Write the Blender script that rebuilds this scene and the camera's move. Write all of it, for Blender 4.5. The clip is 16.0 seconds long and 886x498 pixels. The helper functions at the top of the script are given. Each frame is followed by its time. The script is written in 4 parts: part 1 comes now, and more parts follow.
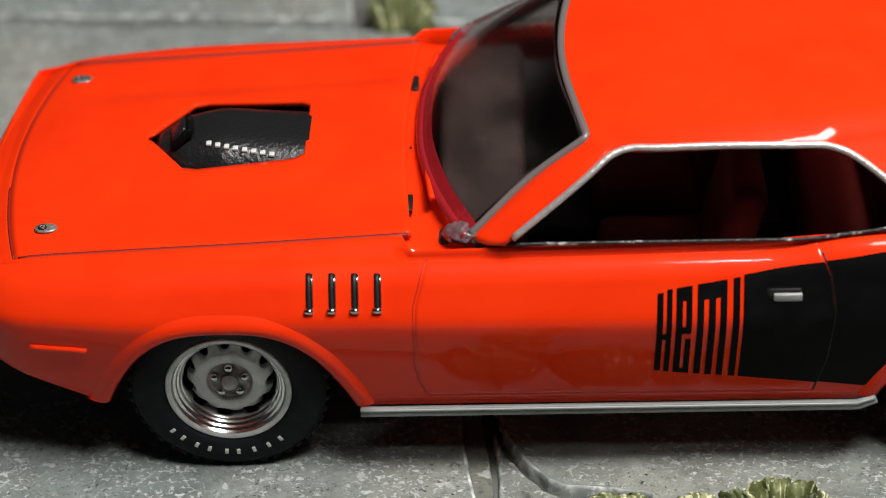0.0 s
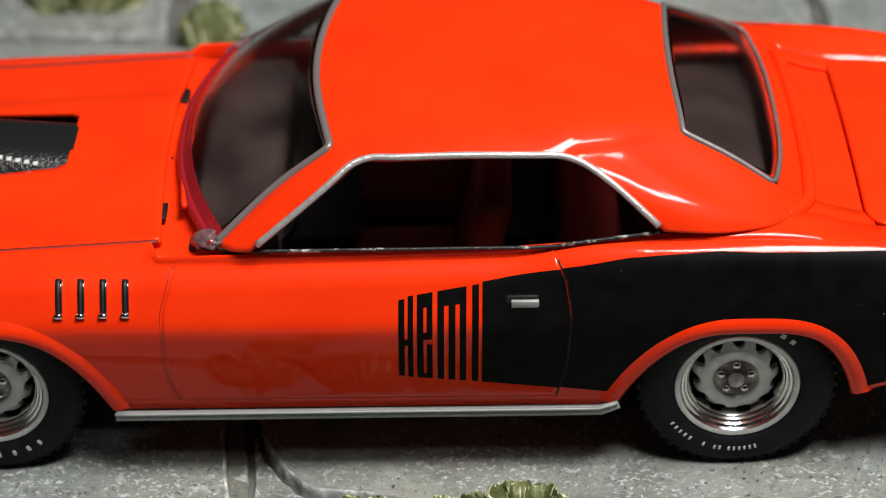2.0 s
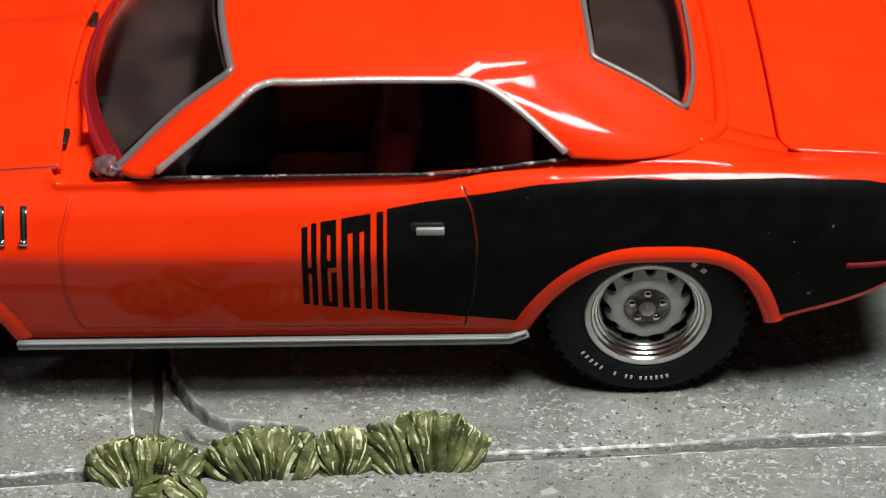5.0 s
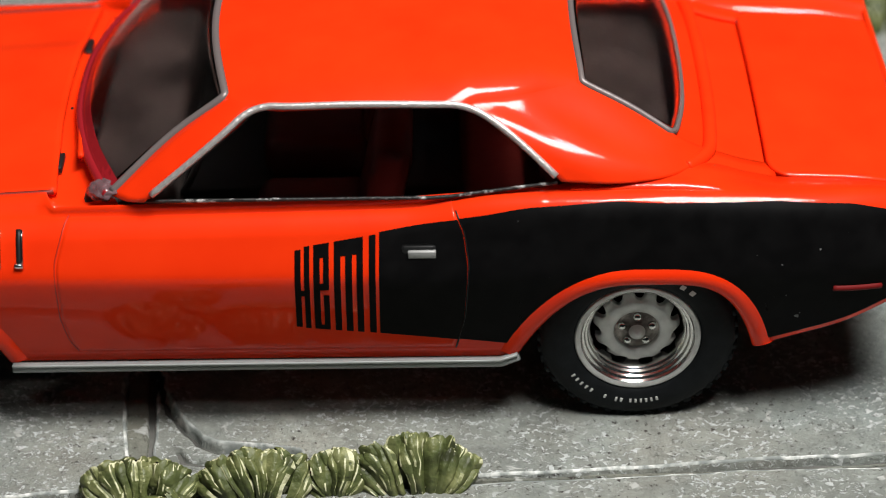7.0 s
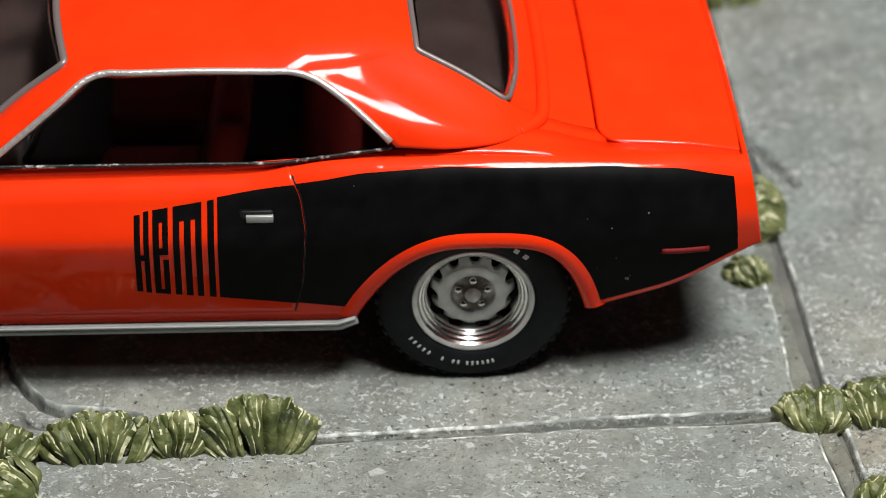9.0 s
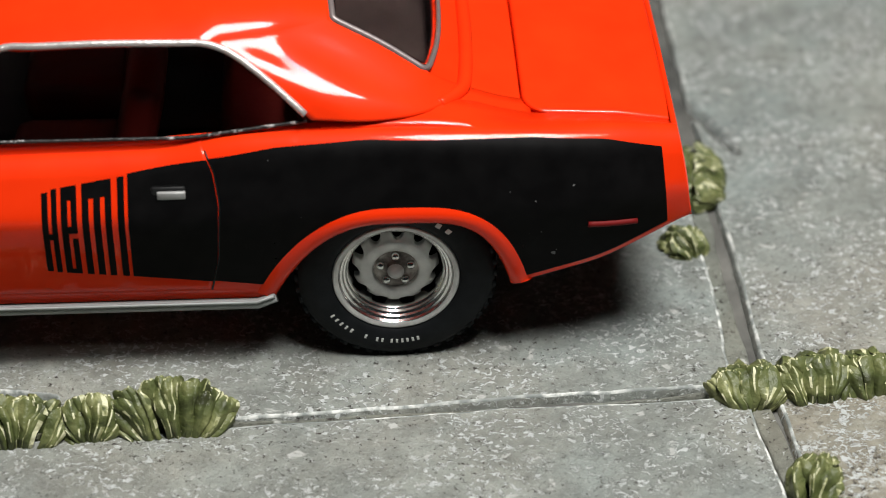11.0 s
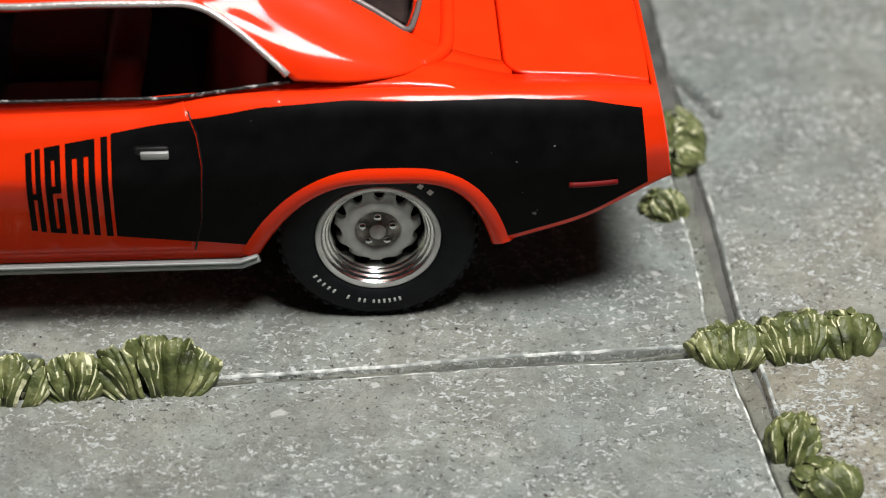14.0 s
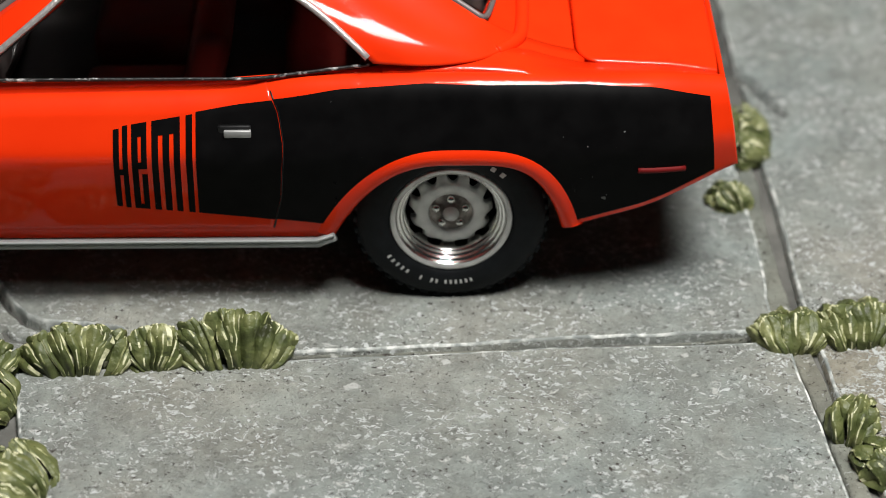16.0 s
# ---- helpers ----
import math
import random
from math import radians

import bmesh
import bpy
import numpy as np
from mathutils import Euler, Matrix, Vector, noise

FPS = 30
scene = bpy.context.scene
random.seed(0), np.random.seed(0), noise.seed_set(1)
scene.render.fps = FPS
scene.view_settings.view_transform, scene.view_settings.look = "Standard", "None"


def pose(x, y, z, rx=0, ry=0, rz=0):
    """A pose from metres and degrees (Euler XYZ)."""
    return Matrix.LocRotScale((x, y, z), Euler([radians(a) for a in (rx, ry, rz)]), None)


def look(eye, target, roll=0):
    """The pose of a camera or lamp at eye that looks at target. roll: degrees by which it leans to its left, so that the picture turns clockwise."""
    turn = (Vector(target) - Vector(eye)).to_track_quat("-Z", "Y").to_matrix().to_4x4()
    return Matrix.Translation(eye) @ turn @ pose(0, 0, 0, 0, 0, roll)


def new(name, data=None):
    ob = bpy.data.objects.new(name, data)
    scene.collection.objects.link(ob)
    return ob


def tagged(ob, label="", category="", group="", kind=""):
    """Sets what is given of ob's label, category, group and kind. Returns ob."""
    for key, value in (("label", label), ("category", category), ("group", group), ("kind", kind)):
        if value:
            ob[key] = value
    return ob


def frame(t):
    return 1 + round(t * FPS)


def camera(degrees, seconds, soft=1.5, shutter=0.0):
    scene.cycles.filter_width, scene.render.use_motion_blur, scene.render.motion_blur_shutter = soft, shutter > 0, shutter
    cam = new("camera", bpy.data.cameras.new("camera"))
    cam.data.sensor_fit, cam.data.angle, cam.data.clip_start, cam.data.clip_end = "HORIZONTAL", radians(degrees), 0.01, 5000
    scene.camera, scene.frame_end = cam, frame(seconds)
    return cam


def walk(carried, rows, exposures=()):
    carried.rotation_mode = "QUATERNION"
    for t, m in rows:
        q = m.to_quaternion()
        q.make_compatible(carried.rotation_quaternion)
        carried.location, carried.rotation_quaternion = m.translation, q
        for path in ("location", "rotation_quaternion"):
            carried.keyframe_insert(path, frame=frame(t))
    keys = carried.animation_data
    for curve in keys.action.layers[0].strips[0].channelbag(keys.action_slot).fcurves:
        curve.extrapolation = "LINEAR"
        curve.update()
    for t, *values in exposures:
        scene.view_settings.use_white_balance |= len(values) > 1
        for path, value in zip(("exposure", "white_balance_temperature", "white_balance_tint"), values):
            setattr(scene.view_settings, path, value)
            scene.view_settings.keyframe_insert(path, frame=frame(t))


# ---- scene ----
K = 0.01  # the plan is in centimetres
cam = camera(22.3, 16.0, soft=0.75)
cam.data.dof.use_dof, cam.data.dof.focus_distance, cam.data.dof.aperture_fstop = True, 0.126, 41
PATH = [
    (0, (-0.4773, -11.0972, 8.4602), (-0.9022, -1.3079, 1.5327), -2.476),
    (0.5, (-0.4614, -11.1239, 8.4588), (-0.8620, -1.3203, 1.5503), -2.364),
    (1, (-0.4553, -11.0846, 8.4517), (-0.8365, -1.3102, 1.5008), -2.284),
    (1.5, (0.3823, -11.4606, 8.5678), (0.1503, -1.6995, 1.5916), -1.777),
    (2, (0.7266, -11.3946, 8.4681), (0.4986, -1.5002, 1.6821), -1.584),
    (2.5, (0.8888, -11.2344, 8.4279), (0.7928, -1.2986, 1.6996), -1.139),
    (3, (1.0347, -11.2771, 8.4515), (0.9130, -1.3033, 1.7801), -1.338),
    (3.5, (0.8078, -11.1520, 8.4695), (0.7299, -1.2669, 1.6666), -1.275),
    (4, (1.0396, -11.3645, 8.5068), (0.9236, -1.4346, 1.7701), -1.292),
    (4.5, (1.1066, -11.3082, 8.4406), (1.0240, -1.5102, 1.5130), -1.042),
    (4.7, (1.1787, -11.2136, 8.3711), (1.0057, -1.5548, 1.2523), -1.361),
    (6.8, (0.9084, -11.3006, 8.2984), (1.0383, -1.5118, 1.3585), -0.328),
    (7, (1.1837, -11.3778, 8.3343), (1.0565, -1.5822, 1.4039), -1.188),
    (7.5, (1.0496, -11.3885, 8.3688), (1.2497, -1.5982, 1.4327), -0.108),
    (8, (1.2084, -11.5452, 8.3736), (1.6005, -1.7468, 1.4572), 0.355),
    (8.5, (1.4383, -11.6575, 8.3497), (1.8409, -1.8527, 1.4429), 0.414),
    (8.7, (1.4553, -11.6700, 8.3581), (1.9347, -1.8870, 1.4253), 0.693),
    (10.8, (1.6910, -11.4016, 8.2368), (2.0421, -1.7085, 1.1714), -0.066),
    (11, (1.9086, -11.3197, 8.2062), (2.3866, -1.6959, 1.0539), 0.115),
    (11.5, (1.8970, -11.3851, 8.1989), (2.3965, -1.6799, 1.1590), -0.072),
    (12, (1.8495, -11.2864, 8.2209), (2.3020, -1.7042, 1.0114), -0.082),
    (12.5, (1.8510, -11.3656, 8.1916), (2.2123, -1.8102, 0.9415), -0.165),
    (13, (1.9338, -11.4224, 8.1110), (2.4872, -1.8598, 0.8826), 0.533),
    (13.5, (2.0216, -11.4291, 8.1474), (2.5412, -1.8829, 0.8947), 0.313),
    (14, (1.9262, -11.4465, 8.1843), (2.4756, -1.8994, 0.9351), 0.442),
    (14.5, (1.9635, -11.4618, 8.1310), (2.5178, -1.8787, 0.9298), 0.392),
    (15, (1.9561, -11.4416, 8.1687), (2.5541, -1.8728, 0.9520), 0.524),
    (15.5, (1.9594, -11.7428, 8.1677), (2.4186, -2.1470, 0.9768), 0.484),
    (16, (1.8023, -11.9366, 8.1530), (2.0702, -2.2593, 1.0623), 0.472),
]
walk(cam, [(t, look(Vector(eye) * K, Vector(target) * K, roll)) for t, eye, target, roll in PATH])

# ---- light: a lit table top under one soft lamp box ----
world = bpy.data.worlds.new("world")
scene.world = world
world.use_nodes = True
world.node_tree.nodes["Background"].inputs[0].default_value = (0.9, 0.95, 1.0, 1)
world.node_tree.nodes["Background"].inputs[1].default_value = 0.01


def lamp(name, eye, target, size_x, size_y, watts, colour):
    data = bpy.data.lights.new(name, "AREA")
    data.shape, data.size, data.size_y, data.energy, data.color = "RECTANGLE", size_x * K, size_y * K, watts, colour
    ob = new(name, data)
    ob.matrix_world = look(Vector(eye) * K, Vector(target) * K)
    return ob


lamp("overhead_lamp", (7.5, -6.2, 26), (1, 0, 0), 11.5, 7, 1.16, (1.0, 0.985, 0.95))

# ---- materials ----


def mat(name, colour, rough=0.5, metal=0.0, coat=0.0, spec=0.5):
    m = bpy.data.materials.new(name)
    m.use_nodes = True
    b = m.node_tree.nodes["Principled BSDF"]
    b.inputs["Base Color"].default_value = (*colour, 1)
    b.inputs["Roughness"].default_value = rough
    b.inputs["Metallic"].default_value = metal
    b.inputs["Coat Weight"].default_value = coat
    b.inputs["Coat Roughness"].default_value = 0.07
    b.inputs["Coat IOR"].default_value = 1.42
    b.inputs["Specular IOR Level"].default_value = spec
    return m


def node(m, kind, **values):
    n = m.node_tree.nodes.new(kind)
    for key, value in values.items():
        n.inputs[key].default_value = value
    return n


def wire(m, a, b):
    m.node_tree.links.new(a, b)


def coords(m):
    return node(m, "ShaderNodeTexCoord").outputs["Object"]


def noisy(m, scale, detail=4.0, rough=0.55):
    n = node(m, "ShaderNodeTexNoise", Scale=scale, Detail=detail, Roughness=rough)
    wire(m, coords(m), n.inputs["Vector"])
    return n.outputs["Fac"]


def ramp(m, fac, stops):
    r = m.node_tree.nodes.new("ShaderNodeValToRGB")
    while len(r.color_ramp.elements) < len(stops):
        r.color_ramp.elements.new(0.5)
    for e, (at, c) in zip(r.color_ramp.elements, stops):
        e.position, e.color = at, (*c, 1)
    wire(m, fac, r.inputs[0])
    return r.outputs[0]


def bump(m, fac, distance, strength=1.0, after=None):
    b = node(m, "ShaderNodeBump", Strength=strength, Distance=distance)
    wire(m, fac, b.inputs["Height"])
    if after is not None:
        wire(m, after, b.inputs["Normal"])
    wire(m, b.outputs[0], m.node_tree.nodes["Principled BSDF"].inputs["Normal"])
    return b.outputs[0]


def tint(m, socket, to="Base Color"):
    wire(m, socket, m.node_tree.nodes["Principled BSDF"].inputs[to])


def mixed(m, fac, a, b, how="MIX"):
    n = m.node_tree.nodes.new("ShaderNodeMix")
    n.data_type, n.blend_type = "RGBA", how
    for value, at in ((fac, 0), (a, 6), (b, 7)):
        if isinstance(value, (int, float)):
            n.inputs[at].default_value = value
        elif isinstance(value, tuple):
            n.inputs[at].default_value = (*value, 1)
        else:
            wire(m, value, n.inputs[at])
    return n.outputs[2]


PAINT = mat("orange_red_enamel", (0.86, 0.040, 0.005), 0.44, 0, 0.70, 0.05)
tint(PAINT, ramp(PAINT, noisy(PAINT, 260, 3), [(0.3, (0.84, 0.030, 0.003)), (0.75, (0.90, 0.038, 0.004))]))
PAINT.node_tree.nodes["Principled BSDF"].inputs["Coat Roughness"].default_value = 0.065
PAINT.node_tree.nodes["Principled BSDF"].inputs["Coat IOR"].default_value = 1.41
bump(PAINT, noisy(PAINT, 520, 3), 0.00004, 0.4)
DECAL = mat("satin_black_print", (0.005, 0.005, 0.005), 0.5, 0, 0.0, 0.05)
dust = ramp(DECAL, noisy(DECAL, 2300, 1), [(0.785, (0, 0, 0)), (0.80, (1, 1, 1))])
tint(DECAL, mixed(DECAL, dust, ramp(DECAL, noisy(DECAL, 700, 5), [(0.35, (0.0028, 0.0027, 0.0029)), (0.8, (0.006, 0.0058, 0.006))]), (0.16, 0.16, 0.16)))
BLACK = mat("black_plastic", (0.006, 0.006, 0.0065), 0.5)
bump(BLACK, noisy(BLACK, 2500, 3), 0.00004, 0.5)
SCOOP = mat("wrinkle_black_paint", (0.012, 0.012, 0.013), 0.30)
bump(SCOOP, noisy(SCOOP, 3800, 3), 0.00008, 0.8)
CHROME = mat("bright_chrome", (0.72, 0.72, 0.70), 0.16, 1.0)
bump(CHROME, noisy(CHROME, 1500, 3), 0.00004, 0.35)
FOIL = mat("hand_laid_silver_trim", (0.62, 0.58, 0.56), 0.36, 0.6)
bump(FOIL, noisy(FOIL, 3000, 4), 0.00010, 0.8)
GASKET = mat("grey_silver_gasket", (0.20, 0.165, 0.16), 0.4, 0.3)
bump(GASKET, noisy(GASKET, 2500, 3), 0.00005, 0.5)
STEEL = mat("argent_wheel_paint", (0.6, 0.6, 0.58), 0.38, 0.35)
tint(STEEL, ramp(STEEL, noisy(STEEL, 1200, 4), [(0.3, (0.52, 0.52, 0.51)), (0.8, (0.76, 0.76, 0.74))]))
SILL = mat("pale_silver_sill_paint", (0.34, 0.36, 0.355), 0.5, 0.2)
bump(SILL, noisy(SILL, 900, 4), 0.00012, 0.6)
PLATED = mat("dull_plated_handle", (0.36, 0.36, 0.355), 0.5, 0.3)
bump(PLATED, noisy(PLATED, 1500, 3), 0.00005, 0.5)
SEAL = mat("flaking_black_seal", (0.012, 0.012, 0.012), 0.5)
tint(SEAL, ramp(SEAL, noisy(SEAL, 1500, 4), [(0.58, (0.010, 0.010, 0.010)), (0.66, (0.45, 0.44, 0.43))]))
bump(SEAL, noisy(SEAL, 1800, 4), 0.0002, 0.8)
BARREL = mat("polished_rim_barrel", (0.84, 0.83, 0.81), 0.21, 1.0)
TAB = mat("frosted_clear_plastic", (0.34, 0.20, 0.22), 0.22, 0, 0.5)
TAB.node_tree.nodes["Principled BSDF"].inputs["Transmission Weight"].default_value = 0.55
bump(TAB, noisy(TAB, 1500, 4), 0.0003, 0.8)
CARD = mat("dark_red_inner_panel", (0.20, 0.010, 0.004), 0.5)
bump(BARREL, noisy(BARREL, 1800, 3), 0.00004, 0.4)
RUBBER = mat("black_tyre_rubber", (0.016, 0.017, 0.018), 0.62, 0, 0, 0.15)
tint(RUBBER, ramp(RUBBER, noisy(RUBBER, 1400, 4), [(0.3, (0.0065, 0.0078, 0.009)), (0.8, (0.012, 0.014, 0.016))]))
bump(RUBBER, noisy(RUBBER, 4000, 3), 0.00004, 0.5)
WHITE = mat("white_tyre_print", (0.62, 0.62, 0.60), 0.6)
GAP_SHADE = mat("painted_gap_shade", (0.22, 0.010, 0.003), 0.6)
# darker body red, painted soft shading of the door's front seam
GROOVE_SHADE = mat("darker_red_groove_shade", (0.50, 0.018, 0.003), 0.5)
PINK = mat("clear_crimson_plastic_edge", (0.30, 0.012, 0.018), 0.22, 0, 0.6)
HUB = mat("worn_dark_argent", (0.42, 0.40, 0.38), 0.36, 0.5)
tint(HUB, ramp(HUB, noisy(HUB, 1600, 4), [(0.35, (0.12, 0.10, 0.09)), (0.7, (0.46, 0.42, 0.39))]))
INSIDE = mat("black_interior_plastic", (0.010, 0.009, 0.009), 0.42)
SEAT = mat("dark_red_seat_plastic", (0.085, 0.006, 0.004), 0.4)
bump(SEAT, noisy(SEAT, 900, 3), 0.0001, 0.5)
DASH = mat("dull_grey_dashboard", (0.085, 0.092, 0.095), 0.55)
tint(DASH, ramp(DASH, noisy(DASH, 300, 4), [(0.35, (0.020, 0.015, 0.014)), (0.7, (0.070, 0.056, 0.052))]))
REDLENS = mat("red_marker_lens", (0.15, 0.006, 0.006), 0.6, 0, 0.0, 0.2)
GLASS = bpy.data.materials.new("smoked_clear_plastic")
GLASS.use_nodes = True
g = GLASS.node_tree.nodes["Principled BSDF"]
g.inputs["Base Color"].default_value = (0.46, 0.40, 0.385, 1)
g.inputs["Roughness"].default_value = 0.10
g.inputs["Transmission Weight"].default_value = 1.0
g.inputs["IOR"].default_value = 1.3



def stone(name, warm, speckle):
    """Grey cast stone, dry-brushed with pale flecks and dotted with dark pits; warm shifts its tone towards brown."""
    m = mat(name, (0.3, 0.31, 0.3), 0.7)
    big = ramp(m, noisy(m, 60, 6, 0.6), [(0.30, (0.262, 0.292, 0.288)), (0.50, (0.345, 0.376, 0.360)), (0.70, (0.405, 0.412, 0.380))])
    stain = ramp(m, noisy(m, 25, 4), [(0.40, (0.84, 0.89, 0.90)), (0.64, (1.08, 1.02, 0.95))])
    tone = mixed(m, 1.0, mixed(m, 1.0, big, stain, "MULTIPLY"), warm, "MULTIPLY")
    tone = mixed(m, 1.0, tone, ramp(m, noisy(m, 280, 5, 0.65), [(0.36, (0.84, 0.83, 0.82)), (0.52, (1.0, 1.0, 1.0)), (0.64, (1.14, 1.16, 1.17))]), "MULTIPLY")
    tone = mixed(m, 1.0, tone, ramp(m, noisy(m, 900, 6, 0.7), [(0.34, (0.82, 0.82, 0.82)), (0.60, (1.12, 1.12, 1.12))]), "MULTIPLY")
    turn = node(m, "ShaderNodeMapping", Scale=(0.85, 1.1, 1.0), Rotation=(0, 0, 0.5))
    wire(m, coords(m), turn.inputs["Vector"])
    fleck = node(m, "ShaderNodeTexNoise", Scale=2700.0, Detail=5.0, Roughness=0.66, Distortion=0.9)
    wire(m, turn.outputs[0], fleck.inputs["Vector"])
    fine = ramp(m, fleck.outputs["Fac"], [(0.545 - speckle, (0, 0, 0)), (0.575 - speckle, (1, 1, 1))])
    where = ramp(m, noisy(m, 210, 5, 0.65), [(0.43, (0.12, 0.12, 0.12)), (0.53, (1, 1, 1))])
    spots = mixed(m, where, (0.0, 0.0, 0.0), fine)
    pale = mixed(m, spots, tone, (0.76, 0.79, 0.78))
    blot = node(m, "ShaderNodeTexNoise", Scale=760.0, Detail=4.0, Roughness=0.6, Distortion=0.4)
    wire(m, turn.outputs[0], blot.inputs["Vector"])
    pale = mixed(m, ramp(m, blot.outputs["Fac"], [(0.635, (0, 0, 0)), (0.68, (0.9, 0.9, 0.9))]), pale, (0.70, 0.71, 0.68))
    pits = ramp(m, noisy(m, 2700, 5, 0.72), [(0.595 - 0.5 * max(speckle, 0), (0, 0, 0)), (0.62 - 0.5 * max(speckle, 0), (1, 1, 1))])
    pit_where = ramp(m, noisy(m, 130, 4), [(0.40, (0.20, 0.20, 0.20)), (0.58, (1, 1, 1))])
    tint(m, mixed(m, mixed(m, pit_where, (0.0, 0.0, 0.0), pits), pale, (0.060, 0.048, 0.042)))
    low_relief = bump(m, noisy(m, 160, 5), 0.0006, 0.5)
    grain = bump(m, noisy(m, 1500, 6, 0.78), 0.0005, 0.95, low_relief)
    raised = bump(m, spots, 0.0001, 0.8, grain)
    bump(m, ramp(m, pits, [(0.0, (1, 1, 1)), (1.0, (0, 0, 0))]), 0.00010, 0.8, raised)
    return m


STONE = stone("painted_resin_stone", (1.0, 1.0, 1.0), 0.0)
BROWN_STONE = stone("brownish_resin_stone", (1.06, 0.97, 0.88), 0.035)
FILLER = stone("smooth_joint_filler", (0.74, 0.72, 0.67), -0.08)
MORTAR = mat("grey_joint_filler", (0.2, 0.2, 0.18), 0.8)
tint(MORTAR, ramp(MORTAR, noisy(MORTAR, 300, 5), [(0.3, (0.05, 0.050, 0.046)), (0.7, (0.15, 0.148, 0.135))]))
bump(MORTAR, noisy(MORTAR, 900, 4), 0.0002, 0.8)
# paler patches along the stones' top edges and the long crack
EDGE_STONE = mat("patchy_pale_stone_edge", (0.5, 0.5, 0.48), 0.7)
patchy = ramp(EDGE_STONE, noisy(EDGE_STONE, 170, 3), [(0.36, (0, 0, 0)), (0.50, (1, 1, 1))])
rim = ramp(EDGE_STONE, noisy(EDGE_STONE, 1100, 4), [(0.40, (0.22, 0.24, 0.23)), (0.50, (0.42, 0.44, 0.42)), (0.60, (0.74, 0.75, 0.72))])
tint(EDGE_STONE, mixed(EDGE_STONE, patchy, (0.225, 0.245, 0.232), rim))
bump(EDGE_STONE, noisy(EDGE_STONE, 900, 5, 0.65), 0.00022, 0.8)
DRY = mat("pale_dry_brushed_rib", (0.45, 0.46, 0.26), 0.55)
tint(DRY, ramp(DRY, noisy(DRY, 1300, 3), [(0.36, (0.07, 0.085, 0.024)), (0.46, (0.30, 0.315, 0.14)), (0.58, (0.68, 0.67, 0.44))]))
LEAF = mat("painted_resin_grass", (0.10, 0.14, 0.05), 0.5)

# ---- mesh helpers ----


def part(name, bm, material, parent=None, label="", smooth=True, solid=0.0):
    """Links a bmesh, made in centimetres, as one mesh object under a thing or a part."""
    bmesh.ops.scale(bm, vec=(K, K, K), verts=bm.verts)
    me = bpy.data.meshes.new(name)
    bm.to_mesh(me)
    bm.free()
    me.materials.append(material)
    if smooth:
        me.shade_smooth()
    ob = new(name, me)
    ob.parent = parent
    if label:
        tagged(ob, label)
    if solid:
        mod = ob.modifiers.new("thickness", "SOLIDIFY")
        mod.thickness, mod.offset = solid * K, -1
    return ob


def grid(fn, nu, nv, bm=None, flip=False):
    """A sheet of nu by nv cells through fn(u, v), u and v from 0 to 1."""
    bm = bm or bmesh.new()
    rows = [[bm.verts.new(fn(i / nu, j / nv)) for j in range(nv + 1)] for i in range(nu + 1)]
    for i in range(nu):
        for j in range(nv):
            f = (rows[i][j], rows[i + 1][j], rows[i + 1][j + 1], rows[i][j + 1])
            bm.faces.new(f[::-1] if flip else f)
    return bm


def box(lo, hi, bevel=0.0, bm=None, m=None):
    bm = bm or bmesh.new()
    mid = [(a + b) / 2 for a, b in zip(lo, hi)]
    got = bmesh.ops.create_cube(bm, size=1.0)["verts"]
    bmesh.ops.scale(bm, vec=[b - a for a, b in zip(lo, hi)], verts=got)
    if bevel:
        edges = {e for v in got for e in v.link_edges}
        got = bmesh.ops.bevel(bm, geom=list(edges), offset=bevel, segments=2, affect="EDGES", profile=0.5)["verts"]
        got = [v for v in bm.verts if v.index == -1 or v in got] if len(bm.verts) > len(got) else got
    bmesh.ops.translate(bm, vec=mid, verts=got)
    if m is not None:
        bmesh.ops.transform(bm, matrix=m, verts=got)
    return bm


def spin(profile, steps, centre, bm=None, out=-1):
    """A ring body round the axle (along y): profile of (radius, y offset towards the outer side)."""
    bm = bm or bmesh.new()
    rows = []
    for i in range(steps):
        a = 2 * math.pi * i / steps
        rows.append([bm.verts.new((centre[0] + r * math.cos(a), centre[1] + out * d, centre[2] + r * math.sin(a))) for r, d in profile])
    for i in range(steps):
        p, q = rows[i], rows[(i + 1) % steps]
        for j in range(len(profile) - 1):
            bm.faces.new((p[j], p[j + 1], q[j + 1], q[j]))
    return bm


def tube(points, radius, sides=8, flat=1.0, bm=None, closed=False):
    """A round bar along points; flat squeezes it across its second axis."""
    bm = bm or bmesh.new()
    pts = [Vector(p) for p in points]
    rings, n = [], len(pts)
    for i, p in enumerate(pts):
        a, b = (pts[(i - 1) % n], pts[(i + 1) % n]) if closed else (pts[max(i - 1, 0)], pts[min(i + 1, n - 1)])
        way = (b - a).normalized()
        side = way.cross(Vector((0, -0.8, 0.6)))
        side = side.normalized() if side.length > 1e-4 else Vector((1, 0, 0))
        up = side.cross(way)
        rings.append([bm.verts.new(p + side * (radius * math.cos(2 * math.pi * k / sides)) + up * (radius * flat * math.sin(2 * math.pi * k / sides))) for k in range(sides)])
    for i in range(n if closed else n - 1):
        p, q = rings[i], rings[(i + 1) % n]
        for k in range(sides):
            bm.faces.new((p[k], p[(k + 1) % sides], q[(k + 1) % sides], q[k]))
    if not closed:
        bm.faces.new(rings[0][::-1]), bm.faces.new(rings[-1])
    return bm


